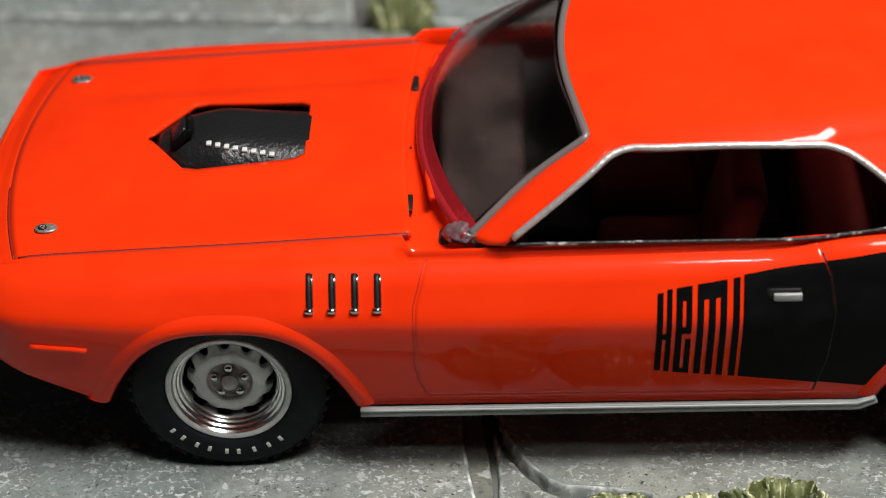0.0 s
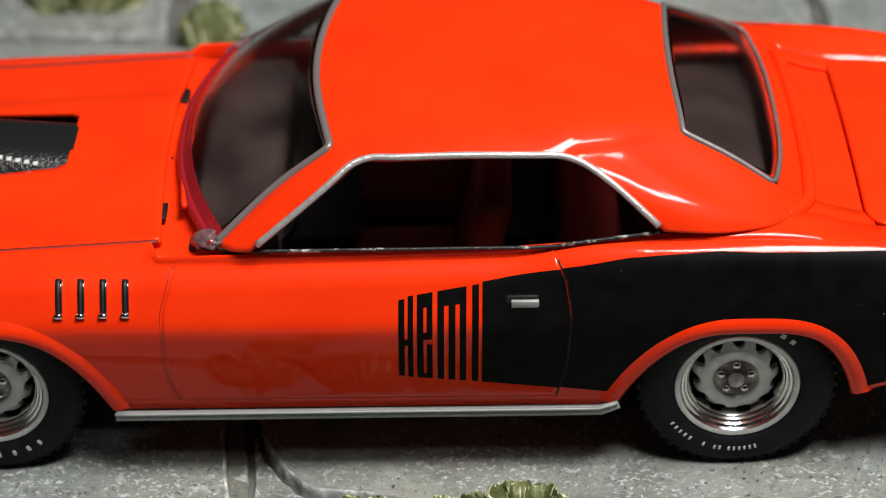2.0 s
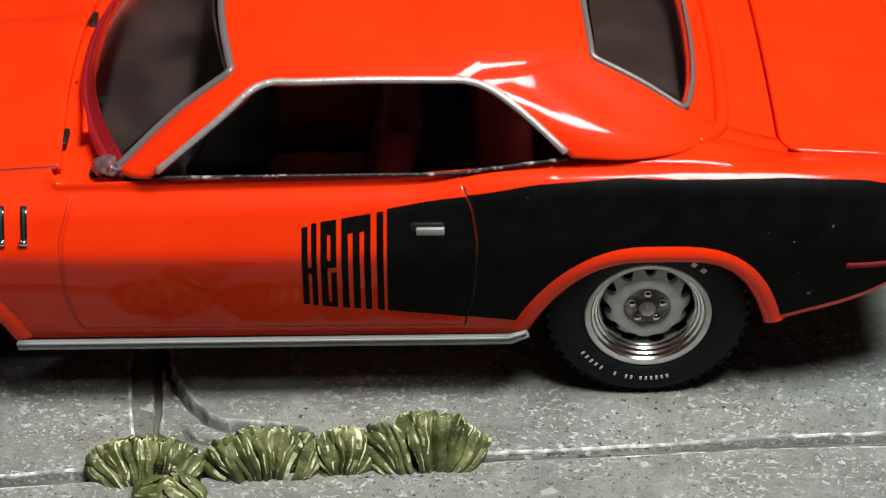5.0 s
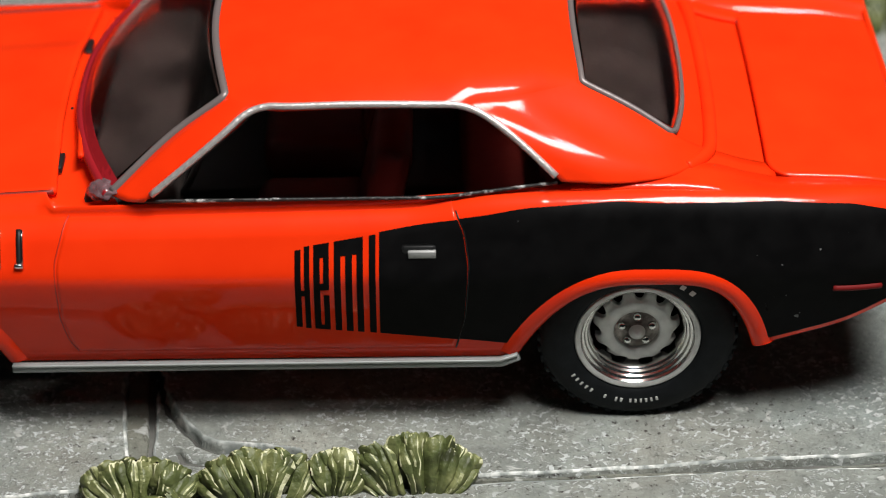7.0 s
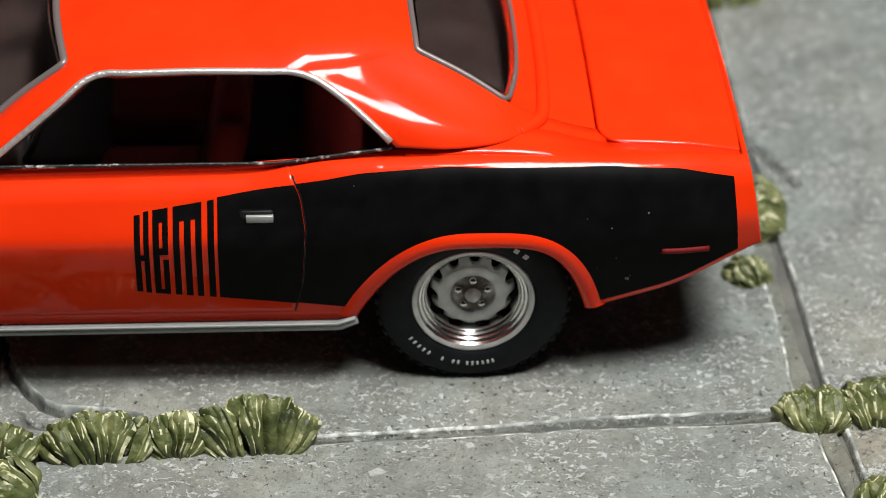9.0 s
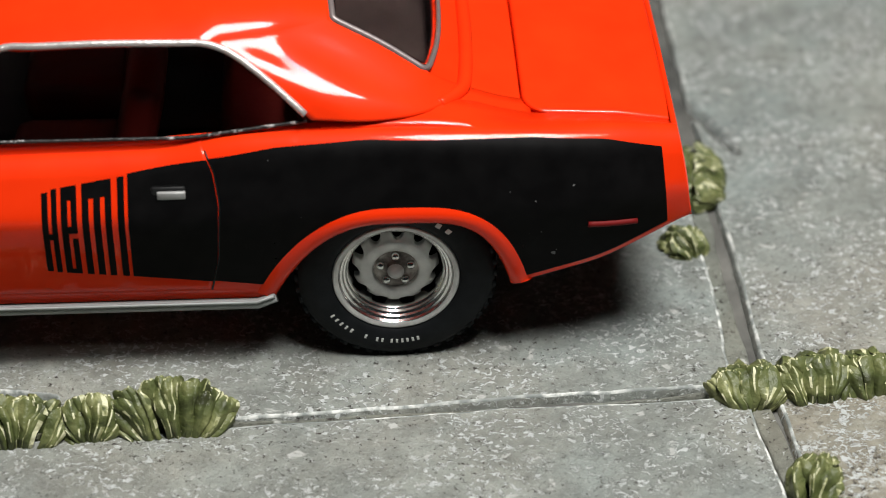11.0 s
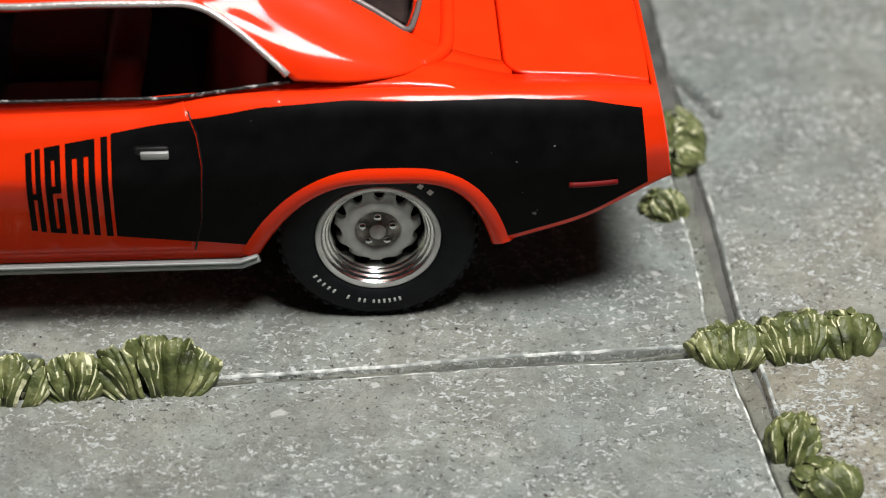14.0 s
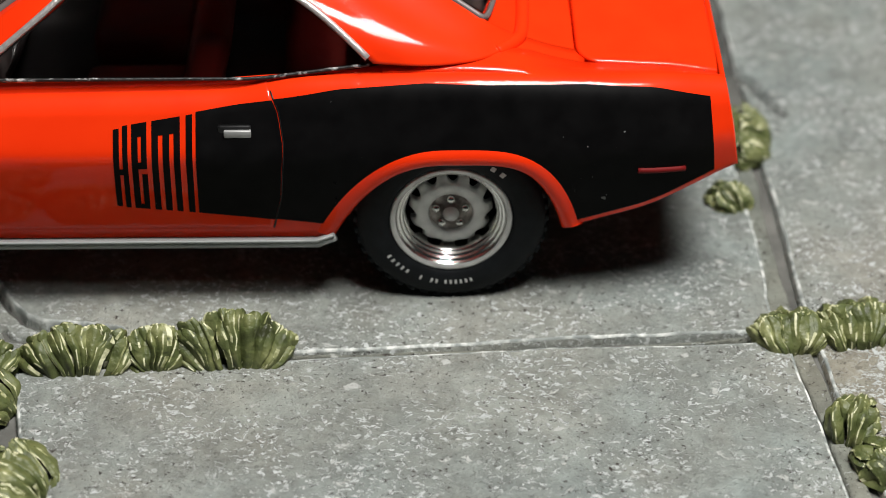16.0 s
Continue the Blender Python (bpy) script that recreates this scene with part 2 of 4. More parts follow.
def curve(*knots):
    """A soft line through (x, value) knots."""
    xs, vs = zip(*knots)
    fine = np.linspace(xs[0] - 0.5, xs[-1] + 0.5, 600)
    vals = np.interp(fine, xs, vs)
    w = np.hanning(31)
    pad = np.pad(vals, 15, mode="edge")
    soft = np.convolve(pad, w / w.sum(), "valid")
    return lambda x: float(np.interp(x, fine, soft))


def spline(points, n):
    """n + 1 points evenly along a Catmull-Rom line through the given ones."""
    p = [Vector(q) for q in points]
    p = [2 * p[0] - p[1], *p, 2 * p[-1] - p[-2]]
    out = []
    for i in range(n + 1):
        s = i / n * (len(p) - 3)
        k = min(int(s), len(p) - 4)
        t = s - k
        a, b, c, d = p[k : k + 4]
        out.append(0.5 * (2 * b + (c - a) * t + (2 * a - 5 * b + 4 * c - d) * t * t + (3 * b - a - 3 * c + d) * t**3))
    return out


def along(points):
    """The same line as a function of 0 to 1."""
    fine = spline(points, 64)

    def at(t):
        s = min(max(t, 0), 1) * 64
        k = min(int(s), 63)
        return fine[k].lerp(fine[k + 1], s - k)

    return at


def coons(top, bottom, left, right, bulge=(0, 0, 0)):
    """The sheet between four lines; u runs along top and bottom, v from top to bottom."""
    bulge = Vector(bulge)

    def at(u, v):
        a = top(u).lerp(bottom(u), v) + left(v).lerp(right(v), u)
        a -= top(0).lerp(top(1), u).lerp(bottom(0).lerp(bottom(1), u), v)
        return a + bulge * (16 * u * (1 - u) * v * (1 - v))

    return at


def mirrored(fn):
    def at(u, v):
        p = Vector(fn(u, v))
        return Vector((p.x, -p.y, p.z))

    return at

# ---- the model car: shape of the body ----
HALF = curve((-3.62, 1.13), (-3.35, 1.36), (-2.7, 1.45), (0, 1.45), (2.7, 1.46), (3.3, 1.41), (3.8, 1.27))
SHOULDER_Y = curve((-3.62, 1.02), (-3.3, 1.20), (-2.6, 1.27), (-1, 1.29), (1, 1.30), (1.7, 1.33), (2.3, 1.34), (3.0, 1.32), (3.8, 1.185))
SHOULDER_Z = curve((-3.62, 1.27), (-3.2, 1.34), (-2, 1.39), (-1, 1.445), (0.8, 1.475), (1.5, 1.525), (2.2, 1.54), (2.9, 1.505), (3.4, 1.465), (3.8, 1.40))
CREASE = curve((-3.6, 1.14), (-2, 1.13), (0, 1.11), (3.8, 1.12))
LOW = curve((-3.6, 0.86), (-3.37, 0.75), (-2.83, 0.505), (-1.5, 0.47), (1.5, 0.47), (2.80, 0.53), (3.31, 0.685), (3.62, 0.85), (3.8, 0.94))
DECK_EDGE = curve((2.3, 1.55), (2.6, 1.485), (2.9, 1.415), (3.4, 1.385), (3.76, 1.335))
FRONT_X, REAR_X = -2.143, 2.143


def rounding(x):
    """Radius of the shoulder's edge: tighter along the door."""
    return 0.095 + 0.020 * min(max((x - 0.9) / 0.6, 0), 1)


def drop(x):
    """How far the rounded shoulder lies under the belt line along the door."""
    t = min(max((x + 2.5) / 1.9, 0), 1) * min(max((1.35 - x) / 0.5, 0), 1)
    return 0.050 * t * t * (3 - 2 * t)


def shoulder(x):
    return SHOULDER_Z(x) - drop(x) - 0.008


def lean(x, z):
    """The tail slopes forward towards its top edge."""
    w = min(max((x - 3.2) / 0.56, 0), 1)
    return x + w * w * (0.035 - 0.19 * (z - 0.90))


def arch(x):
    """The height of the wheel opening's edge at x, or None beside it."""
    for mid, before, after, base, tall in ((-2.13, (0.71, 3.0, 0.95), (0.715, 3.0, 0.95), 0.45, 0.625), (2.135, (0.685, 2.6, 0.95), (0.668, 4.5, 0.85), 0.45, 0.595)):
        wide, p, e = before if x < mid else after
        u = abs(x - mid) / wide
        if u < 1:
            return base + tall * max(1 - u**p, 0) ** e
    return None


def low(x):
    a = arch(x)
    return LOW(x) if a is None else max(a, LOW(x) if -2.9 < x < 2.9 and a < LOW(x) else a)


def side_y(x, z):
    """Half width of the body side at x and height z."""
    w, zc, ys, zs = HALF(x), CREASE(x), SHOULDER_Y(x), shoulder(x)
    k = (w - ys) / (zs - zc)
    d = z - zc
    up = 0.025 * math.log1p(math.exp(min(d / 0.025, 40)))
    down = up - d
    return w - k * up - 0.11 * (max(down, 0) / 0.6) ** 1.3 - 0.02


def round_in(x):
    """How far the rounding takes the shoulder in from the side."""
    return min(rounding(x) * 0.9, SHOULDER_Y(x) - 0.03 - inner_y(x))


def skin_y(x, z):
    """Half width of the body's skin, with its rounded shoulder."""
    q = min(max((z - shoulder(x)) / rounding(x) + 1, 0), 0.995)
    return side_y(x, min(z, shoulder(x))) - round_in(x) * (1 - math.sqrt(1 - q * q))


car = new("model_muscle_car")
tagged(car, "orange-red diecast model muscle car with black side stripe on stone slabs", "model car")

stations = set(np.round(np.linspace(-3.50, 3.76, 130), 4))
for mid, wide in ((-2.13, 0.71), (2.135, 0.676)):
    stations |= {round(mid + wide * math.cos(math.pi * i / 48), 4) for i in range(49)}
stations = sorted(stations)


def inner_y(x):
    """Where the body's top strip ends towards the middle."""
    if x < -1.08:
        return 1.055
    if x < 1.6:
        return 1.20
    if x < 2.6:
        return 1.20 - 0.26 * (x - 1.6)
    return 0.94


def top_z(x, y):
    """Height of the top sheet between shoulder and middle."""
    zs, ys = SHOULDER_Z(x), SHOULDER_Y(x)
    s = max(0.0, (ys - y) / ys)
    crown = zs + 0.055 * math.sin(min(s * 1.7, 1.57))
    w = min(max((x - 2.25) / 0.5, 0), 1)
    t = min(max((ys - y) / (ys - 0.93), 0), 1)
    flat = zs + (DECK_EDGE(x) - zs) * t * t * (3 - 2 * t)
    w = w * w * (3 - 2 * w)
    return crown + (flat - crown) * w


def body_profile(x):
    zl, zc, zs = low(x), CREASE(x), shoulder(x)
    pts = [(side_y(x, zl) - 0.14, zl + 0.02), (side_y(x, zl) - 0.035, zl - 0.004)]
    for i in range(9):
        z = zl + (zc - 0.05 - zl) * i / 8
        pts.append((side_y(x, z), z))
    for i in range(1, 11):
        z = zc - 0.05 + (zs - rounding(x) - zc + 0.05) * i / 10
        pts.append((side_y(x, z), z))
    for i in range(1, 11):
        a = math.pi / 2 * i / 10
        z = zs + rounding(x) * (math.sin(a) - 1)
        pts.append((side_y(x, z) - round_in(x) * (1 - math.cos(a)), z))
    y0, yi = pts[-1][0], inner_y(x)
    belt = max(SHOULDER_Z(x) + 0.008 - top_z(x, yi), 0) if -1.08 < x < 1.35 else 0.0
    for i in (0.33, 0.66, 1.0):
        y = y0 + (yi - y0) * i
        lower = (1 - min(1, i * 1.5)) * (top_z(x, y) - zs)
        pts.append((y, top_z(x, y) + belt * i - lower))
    if -1.08 < x < 1.35:
        pts[-1] = (yi, SHOULDER_Z(x) + 0.008)
    pts.append((yi - 0.004, top_z(x, yi) - 0.012))
    pts.append((yi - 0.006, top_z(x, yi) - 0.10))
    return pts


bm = bmesh.new()
for sign in (-1, 1):
    rows = [[bm.verts.new((lean(x, z), sign * y, z)) for y, z in body_profile(x)] for x in stations]
    for p, q in zip(rows, rows[1:]):
        for j in range(len(p) - 1):
            f = (p[j], q[j], q[j + 1], p[j + 1])
            bm.faces.new(f if sign < 0 else f[::-1])
body = part("body", bm, PAINT, car)

# nose and tail sheets that close the body
bm = grid(lambda u, v: (-3.59 + 0.09 * (2 * u - 1) ** 2 - 0.03 * math.sin(math.pi * v), (2 * u - 1) * (side_y(-3.5, 0.85 + 0.45 * v) - 0.004), 0.78 + 0.52 * v), 24, 8, flip=True)
part("nose_panel", bm, PAINT, car, solid=0.03)


def hood_front(y):
    return -3.44 + 0.165 * (abs(y) / 1.07) ** 2


def nose_top(u, v):
    y = (2 * u - 1) * 1.055
    x = hood_front(y) + 0.06
    x0 = -3.61 + 0.10 * (abs(y) / 1.07) ** 2
    xx = x + (x0 - x) * v
    under = 0.014 if xx > hood_front(y) - 0.006 else 0.0
    return (xx, y, hood_z(max(xx, -3.5), y) - 0.05 * v * v - under)


def hood_z(x, y):
    edge = top_z(x, 1.055) - 0.004
    dome = 0.045 * (1 - (abs(y) / 1.055) ** 2)
    bulge = 0.030 / (1 + math.exp((abs(y) - 0.50) / 0.035)) / (1 + math.exp(-(x + 3.1 - 0.25 * abs(y)) / 0.12))
    return edge + dome + bulge


part("nose_top", grid(nose_top, 30, 24), PAINT, car, solid=0.03)
bm = grid(lambda u, v: (lean(3.762, 0.91 + 0.46 * v) + 0.012 * math.sin(math.pi * u), (2 * u - 1) * (skin_y(3.76, 0.91 + 0.46 * v) + 0.002), 0.91 + 0.46 * v), 24, 16)
part("tail_panel", bm, PAINT, car, solid=0.03)
bm = tube(spline([(3.64, -1.19, 0.925), (3.715, -1.12, 0.92), (3.75, -0.8, 0.915), (3.76, 0, 0.915), (3.75, 0.8, 0.915), (3.715, 1.12, 0.92), (3.64, 1.19, 0.925)], 40), 0.075, 12)
part("rear_bumper", bm, PAINT, car)
part("underbody", box((-2.7, -0.98, 0.36), (2.75, 0.98, 0.62), 0.06), BLACK, car)
for x in (FRONT_X, REAR_X):
    for sign in (-1, 1):
        bm = bmesh.new()
        n = 20
        rows = []
        for i in range(n + 1):
            a = math.pi * (0.06 + 0.88 * i / n)
            rows.append([bm.verts.new((x + 0.70 * math.cos(a), sign * y, 0.47 + 0.68 * math.sin(a))) for y in (1.30, 0.80)])
        for p, q in zip(rows, rows[1:]):
            bm.faces.new((p[0], p[1], q[1], q[0]))
        part("wheel_well", bm, BLACK, car, solid=0.02)

# hood: the sheet ends at the opening's outline


def opening_half(x):
    return float(np.interp(x, [-2.66, -2.42, -2.34, -1.78, -1.72], [0, 0.345, 0.365, 0.315, 0.27]))


def hood_columns(sign, bm):
    xs = sorted(set(np.round(np.linspace(-3.43, -1.10, 62), 4)) | {-2.66, -2.42, -2.34, -1.78, -1.72})
    rows = []
    for x in xs:
        open_to = opening_half(min(x, -1.72)) if x > -2.66 else 0.0
        ys = [1.04 + (max(open_to, 0.02) - 1.04) * j / 18 for j in range(19)] + [max(open_to, 0.02) * (1 - j / 5) for j in range(1, 6)]
        row = []
        for y in ys:
            t = (x + 3.43) / 2.33
            xx = hood_front(y) + (-1.085 - 0.05 * (1 - (y / 1.04) ** 2) - hood_front(y)) * t
            near = min(1, max(0, (y - open_to) / 0.5, (-2.66 - x) / 0.5, (x + 1.72) / 0.5))
            xx = x + (xx - x) * near
            row.append(bm.verts.new((xx, sign * y, hood_z(xx, y))))
        rows.append(row)
    for x, p, q in zip(xs, rows, rows[1:]):
        for j in range(18 if -2.661 < x < -1.721 else 23):
            f = (p[j], q[j], q[j + 1], p[j + 1])
            bm.faces.new(f if sign < 0 else f[::-1])


bm = bmesh.new()
hood_columns(-1, bm), hood_columns(1, bm)
bmesh.ops.remove_doubles(bm, verts=bm.verts, dist=0.0005)
hood = part("hood", bm, PAINT, car, solid=0.035)
# dark red tubes in the hood's seams: the seam's shade put into colour
for sign in (-1, 1):
    pts = [Vector((x, sign * 1.0475, top_z(x, 1.0475) - 0.010)) for x in np.linspace(-3.26, -1.10, 40)]
    part("hood_gap_shade", tube(pts, 0.014, 6), GAP_SHADE, car)
pts = [Vector((hood_front(y) - 0.004, y, hood_z(hood_front(y), y) - 0.008)) for y in np.linspace(-1.04, -0.35, 24)]
part("hood_gap_shade", tube(pts, 0.010, 6), GAP_SHADE, car)
part("engine_bay_floor", box((-3.35, -1.0, 1.18), (-1.15, 1.0, 1.24), 0.02), BLACK, car)
for sign in (-1, 1):
    p = Vector((-3.16 if sign < 0 else -3.20, sign * 0.812, 0))
    z = hood_z(p.x, 0.812)
    bm = bmesh.new()
    plate = bmesh.ops.create_cone(bm, cap_ends=True, segments=28, radius1=0.062, radius2=0.056, depth=0.012)["verts"]
    bmesh.ops.scale(bm, vec=(1.1, 0.75, 1), verts=plate)
    bmesh.ops.translate(bm, vec=(p.x + 0.02, p.y, z + 0.006), verts=plate)
    plate = part("hood_pin", bm, HUB, car, "small grey hood pin plate")
    bm = bmesh.new()
    pin = bmesh.ops.create_cone(bm, cap_ends=True, segments=20, radius1=0.026, radius2=0.022, depth=0.010)["verts"]
    bmesh.ops.translate(bm, vec=(p.x, p.y, z + 0.014), verts=pin)
    part("pin", bm, BLACK, plate)
    part("pin_eye", tube([Vector((p.x + 0.013 * math.cos(a), p.y + 0.010 * math.sin(a), z + 0.020)) for a in np.linspace(0, 2 * math.pi, 13)[:-1]], 0.004, 5, closed=True), HUB, plate)

# the black scoop that stands through the hood
def scoop_sheet(u, v):
    x = -2.60 + 0.90 * u
    half = float(np.interp(x, [-2.60, -2.45, -2.2, -1.70], [0.10, 0.26, 0.33, 0.30]))
    s = 2 * v - 1
    tall = 0.14 * min(1, math.sin(min(u * 3.2, 1.57))) * (1 - 0.55 * u)
    return (x, s * half, 1.415 + 0.02 + tall * (1 - abs(s) ** 3.2) - 0.06 * abs(s) ** 5)


scoop = part("hood_scoop", grid(scoop_sheet, 40, 24), SCOOP, car, "textured black engine air scoop", solid=0.03)
m = Matrix.Translation((-2.455, -0.045, 1.525)) @ Matrix.Rotation(-0.75, 4, "Y") @ Matrix.Rotation(0.2, 4, "Z")
part("scoop_intake", box((-0.060, -0.085, -0.03), (0.050, 0.085, 0.022), 0.012, m=m), SCOOP, scoop)
part("scoop_intake_frame", box((-0.085, -0.12, -0.04), (0.075, 0.12, 0.006), 0.012, m=m), DECAL, scoop)
part("scoop_base", box((-2.62, -0.33, 1.36), (-1.70, 0.33, 1.40), 0.01), BLACK, scoop)
for i in range(8):
    u = 0.36 + 0.058 * i
    p = Vector(scoop_sheet(u, 0.20 - 0.012 * i))
    bm = box((p.x - 0.015, p.y - 0.019, p.z - 0.006), (p.x + 0.015, p.y + 0.019, p.z + 0.010), 0.003)
    part("scoop_mark", bm, WHITE, scoop)

# ---- greenhouse ----
ROOF_EDGE = curve((-0.25, 0.80), (-0.05, 0.95), (0.15, 1.015), (1.15, 1.02), (1.5, 0.90), (1.9, 0.71))
ROOF_MID = curve((-0.3, 1.985), (0.1, 2.045), (0.6, 2.080), (1.2, 2.077), (1.6, 2.035), (1.9, 1.955))


def roof_x(u, y):
    f = -0.24 + 0.13 * (abs(y) / 0.85) ** 2
    r = 1.80 + 0.03 * (abs(y) / 0.75) ** 2
    return f + (r - f) * u


def roof_z(x, y):
    e = ROOF_EDGE(x)
    z1 = float(np.interp(x, [-0.2, 0.05, 0.6, 1.2, 1.83], [1.965, 1.95, 1.965, 1.955, 1.925]))
    return ROOF_MID(x) + (z1 - ROOF_MID(x)) * (abs(y) / e) ** (5.0 + 3.2 * min(max((x - 0.65) / 0.55, 0), 1))


def roof_sheet(u, v):
    x = -0.24 + 2.06 * u
    s = math.sin((v - 0.5) * math.pi)
    y = s * ROOF_EDGE(x)
    xx = roof_x(u, y)
    y = s * ROOF_EDGE(xx)
    return (xx, y, roof_z(xx, y))


def edge_line(u0, u1, n=9):
    """The roof's near edge."""
    return [Vector(roof_sheet(u0 + (u1 - u0) * i / n, 0)) for i in range(n + 1)]


EDGE = edge_line(0, 1, 60)
front_corner = EDGE[0]
rear_corner = EDGE[-1]
at_front = min(range(61), key=lambda k: abs(EDGE[k].x - 0.03))
at_rear = min(range(61), key=lambda k: abs(EDGE[k].x - 1.19))
rail_front, rail_rear = EDGE[at_front], EDGE[at_rear]


def knots(points):
    """A function of 0 to 1 that runs exactly over the given points."""

    def at(t):
        s = min(max(t, 0), 1) * (len(points) - 1)
        k = min(int(s + 1e-6), len(points) - 2)
        return points[k].lerp(points[k + 1], s - k)

    return at


WIN_REAR = Vector((1.70, -1.235, 1.592))
WIN_FRONT = Vector((-0.575, -1.235, 1.495))
WS_BASE = Vector((-0.77, -1.15, 1.50))
RW_BASE = Vector((2.34, -0.885, 1.665))

pillar_rear = coons(
    knots(EDGE[at_rear:]),
    along([WIN_REAR, (2.0, -1.225, 1.568), (2.28, -1.14, 1.55), (2.45, -1.0, 1.54), (2.52, -0.84, 1.545)]),
    along([rail_rear, (1.36, -1.074, 1.8675), (1.54, -1.165, 1.735), WIN_REAR]),
    along([rear_corner, (2.10, -0.81, 1.80), RW_BASE, (2.44, -0.87, 1.60), (2.52, -0.84, 1.545)]),
    (0.0, -0.035, -0.010),
)
pillar_front = coons(
    knots(EDGE[: at_front + 1]),
    along([WS_BASE, (-0.68, -1.21, 1.49), WIN_FRONT]),
    along([front_corner, (-0.44, -0.985, 1.755), WS_BASE]),
    along([rail_front, (-0.09, -1.085, 1.86), (-0.33, -1.165, 1.68), WIN_FRONT]),
    (0, -0.008, 0.008),
)


def rear_quarter(u, v):
    """The rear pillar, rolled over from the roof without a crease."""
    start = (pillar_rear(u, 0.02) - pillar_rear(u, 0)) / 0.02
    k = (at_rear + u * (60 - at_rear)) / 60
    here = Vector(roof_sheet(k, 0))
    inward = Vector(roof_sheet(k, 0.09)) - here
    forward = Vector(roof_sheet(min(k + 0.01, 1), 0)) - Vector(roof_sheet(min(k + 0.01, 1) - 0.02, 0))
    up = forward.cross(inward).normalized()
    lift = -start.dot(up) * v * (1 - v) ** 2 * (0.45 + 0.55 * min(1, 4 * u)) * (1 - u**4)
    return pillar_rear(u, v) + up * lift * 0.8


bm = grid(roof_sheet, 60, 40)
for fn, n in ((pillar_front, at_front), (rear_quarter, 60 - at_rear)):
    grid(fn, n, 22, bm, flip=True)
    grid(mirrored(fn), n, 22, bm)
bmesh.ops.remove_doubles(bm, verts=bm.verts, dist=0.002)
lining = bm.copy()
for vert in lining.verts:
    vert.co = Vector((0.8, 0, 1.55)) + (vert.co - Vector((0.8, 0, 1.55))) * 0.95
roof = part("roof", bm, PAINT, car, solid=0.04)
part("headliner", lining, INSIDE, car, solid=0.01)


def flip_y(points):
    return [Vector((p[0], -p[1], p[2])) for p in points]


# windscreen and rear window, with their grey gaskets
ws_top = [Vector(roof_sheet(0, i / 16)) for i in range(17)]
ws_base = [WS_BASE, (-0.93, -0.75, 1.515), (-1.02, -0.35, 1.52), (-1.04, 0, 1.52), (-1.02, 0.35, 1.52), (-0.93, 0.75, 1.515), (WS_BASE.x, -WS_BASE.y, WS_BASE.z)]
ws_left = [front_corner, (-0.44, -0.985, 1.755), WS_BASE]
windscreen = coons(along(ws_top), along(ws_base), along(ws_left), along(flip_y(ws_left)), (-0.05, 0, 0.04))
rw_top = [Vector(roof_sheet(1, i / 16)) for i in range(17)]
rw_base = [RW_BASE, (2.41, -0.5, 1.635), (2.43, 0, 1.625), (2.41, 0.5, 1.635), (RW_BASE.x, -RW_BASE.y, RW_BASE.z)]
rw_left = [rear_corner, (2.10, -0.81, 1.80), RW_BASE]
rear_glass = coons(along(rw_top), along(rw_base), along(rw_left), along(flip_y(rw_left)), (0.03, 0, 0.03))
for name, fn, flip in (("windscreen", windscreen, True), ("rear_window", rear_glass, False)):
    glass = part(name, grid(lambda u, v: fn(u, v) - Vector((0, 0, 0.012)), 32, 20, flip=flip), GLASS, car, "tinted clear plastic pane", solid=0.02)
    glass.visible_shadow = False
    ring = [fn(0, 1 - i / 30) for i in range(30)] + [fn(i / 40, 0) for i in range(41)] + [fn(1, i / 30) for i in range(1, 31)]
    base = [fn(i / 40, 1) for i in range(41)]
    rounded = [sum((ring[min(max(i + k, 0), len(ring) - 1)] for k in (-2, -1, 0, 1, 2)), Vector()) / 5 for i in range(len(ring))]
    if name == "rear_window":
        loop = ring + [fn(1 - i / 40, 1) for i in range(1, 40)]
        loop = [sum((loop[(i + k) % len(loop)] for k in (-2, -1, 0, 1, 2)), Vector()) / 5 for i in range(len(loop))]
        part("gasket", tube(loop, 0.019, 8, 0.7, closed=True), GASKET, glass)
    else:
        part("gasket", tube(rounded, 0.023, 8, 0.6), GASKET, glass)
    if name == "windscreen":
        part("base_edge", tube([p + Vector((-0.012, 0, -0.012)) for p in base], 0.030, 8), PINK, glass, "crimson-tinted clear plastic edge")
        part("base_band", grid(lambda u, v: windscreen(u, 0.91 + 0.09 * v) + Vector((-0.008, 0, 0.008)), 40, 4, flip=True), PINK, glass)
    else:
        # step of the raised apron round the foot of the rear window
        apron = along([(2.40, -1.02, 1.535), (2.50, -0.91, 1.532), (2.55, -0.78, 1.530), (2.575, -0.4, 1.538), (2.58, 0, 1.540), (2.575, 0.4, 1.538), (2.55, 0.78, 1.530), (2.50, 0.91, 1.532), (2.40, 1.02, 1.535)])
        part("window_apron", tube([Vector(apron(i / 60)) for i in range(61)], 0.040, 10, 0.8), PAINT, car)

# silver trim round the side window opening
line = [pillar_front(1, 1 - i / 14) for i in range(15)] + [p for p in EDGE if rail_front.x < p.x < rail_rear.x] + [rear_quarter(0, i / 14) for i in range(15)]
line = [sum((line[min(max(i + k, 0), len(line) - 1)] for k in range(-3, 4)), Vector()) / 7 for i in range(len(line))]
for sign in (1, -1):
    up = 0.012 if sign > 0 else -0.022
    pts = [Vector((p.x, sign * (p.y - up), p.z + up)) for p in line]
    part("window_trim", tube(pts, 0.020, 8), FOIL, car, "rough hand-painted silver window trim")
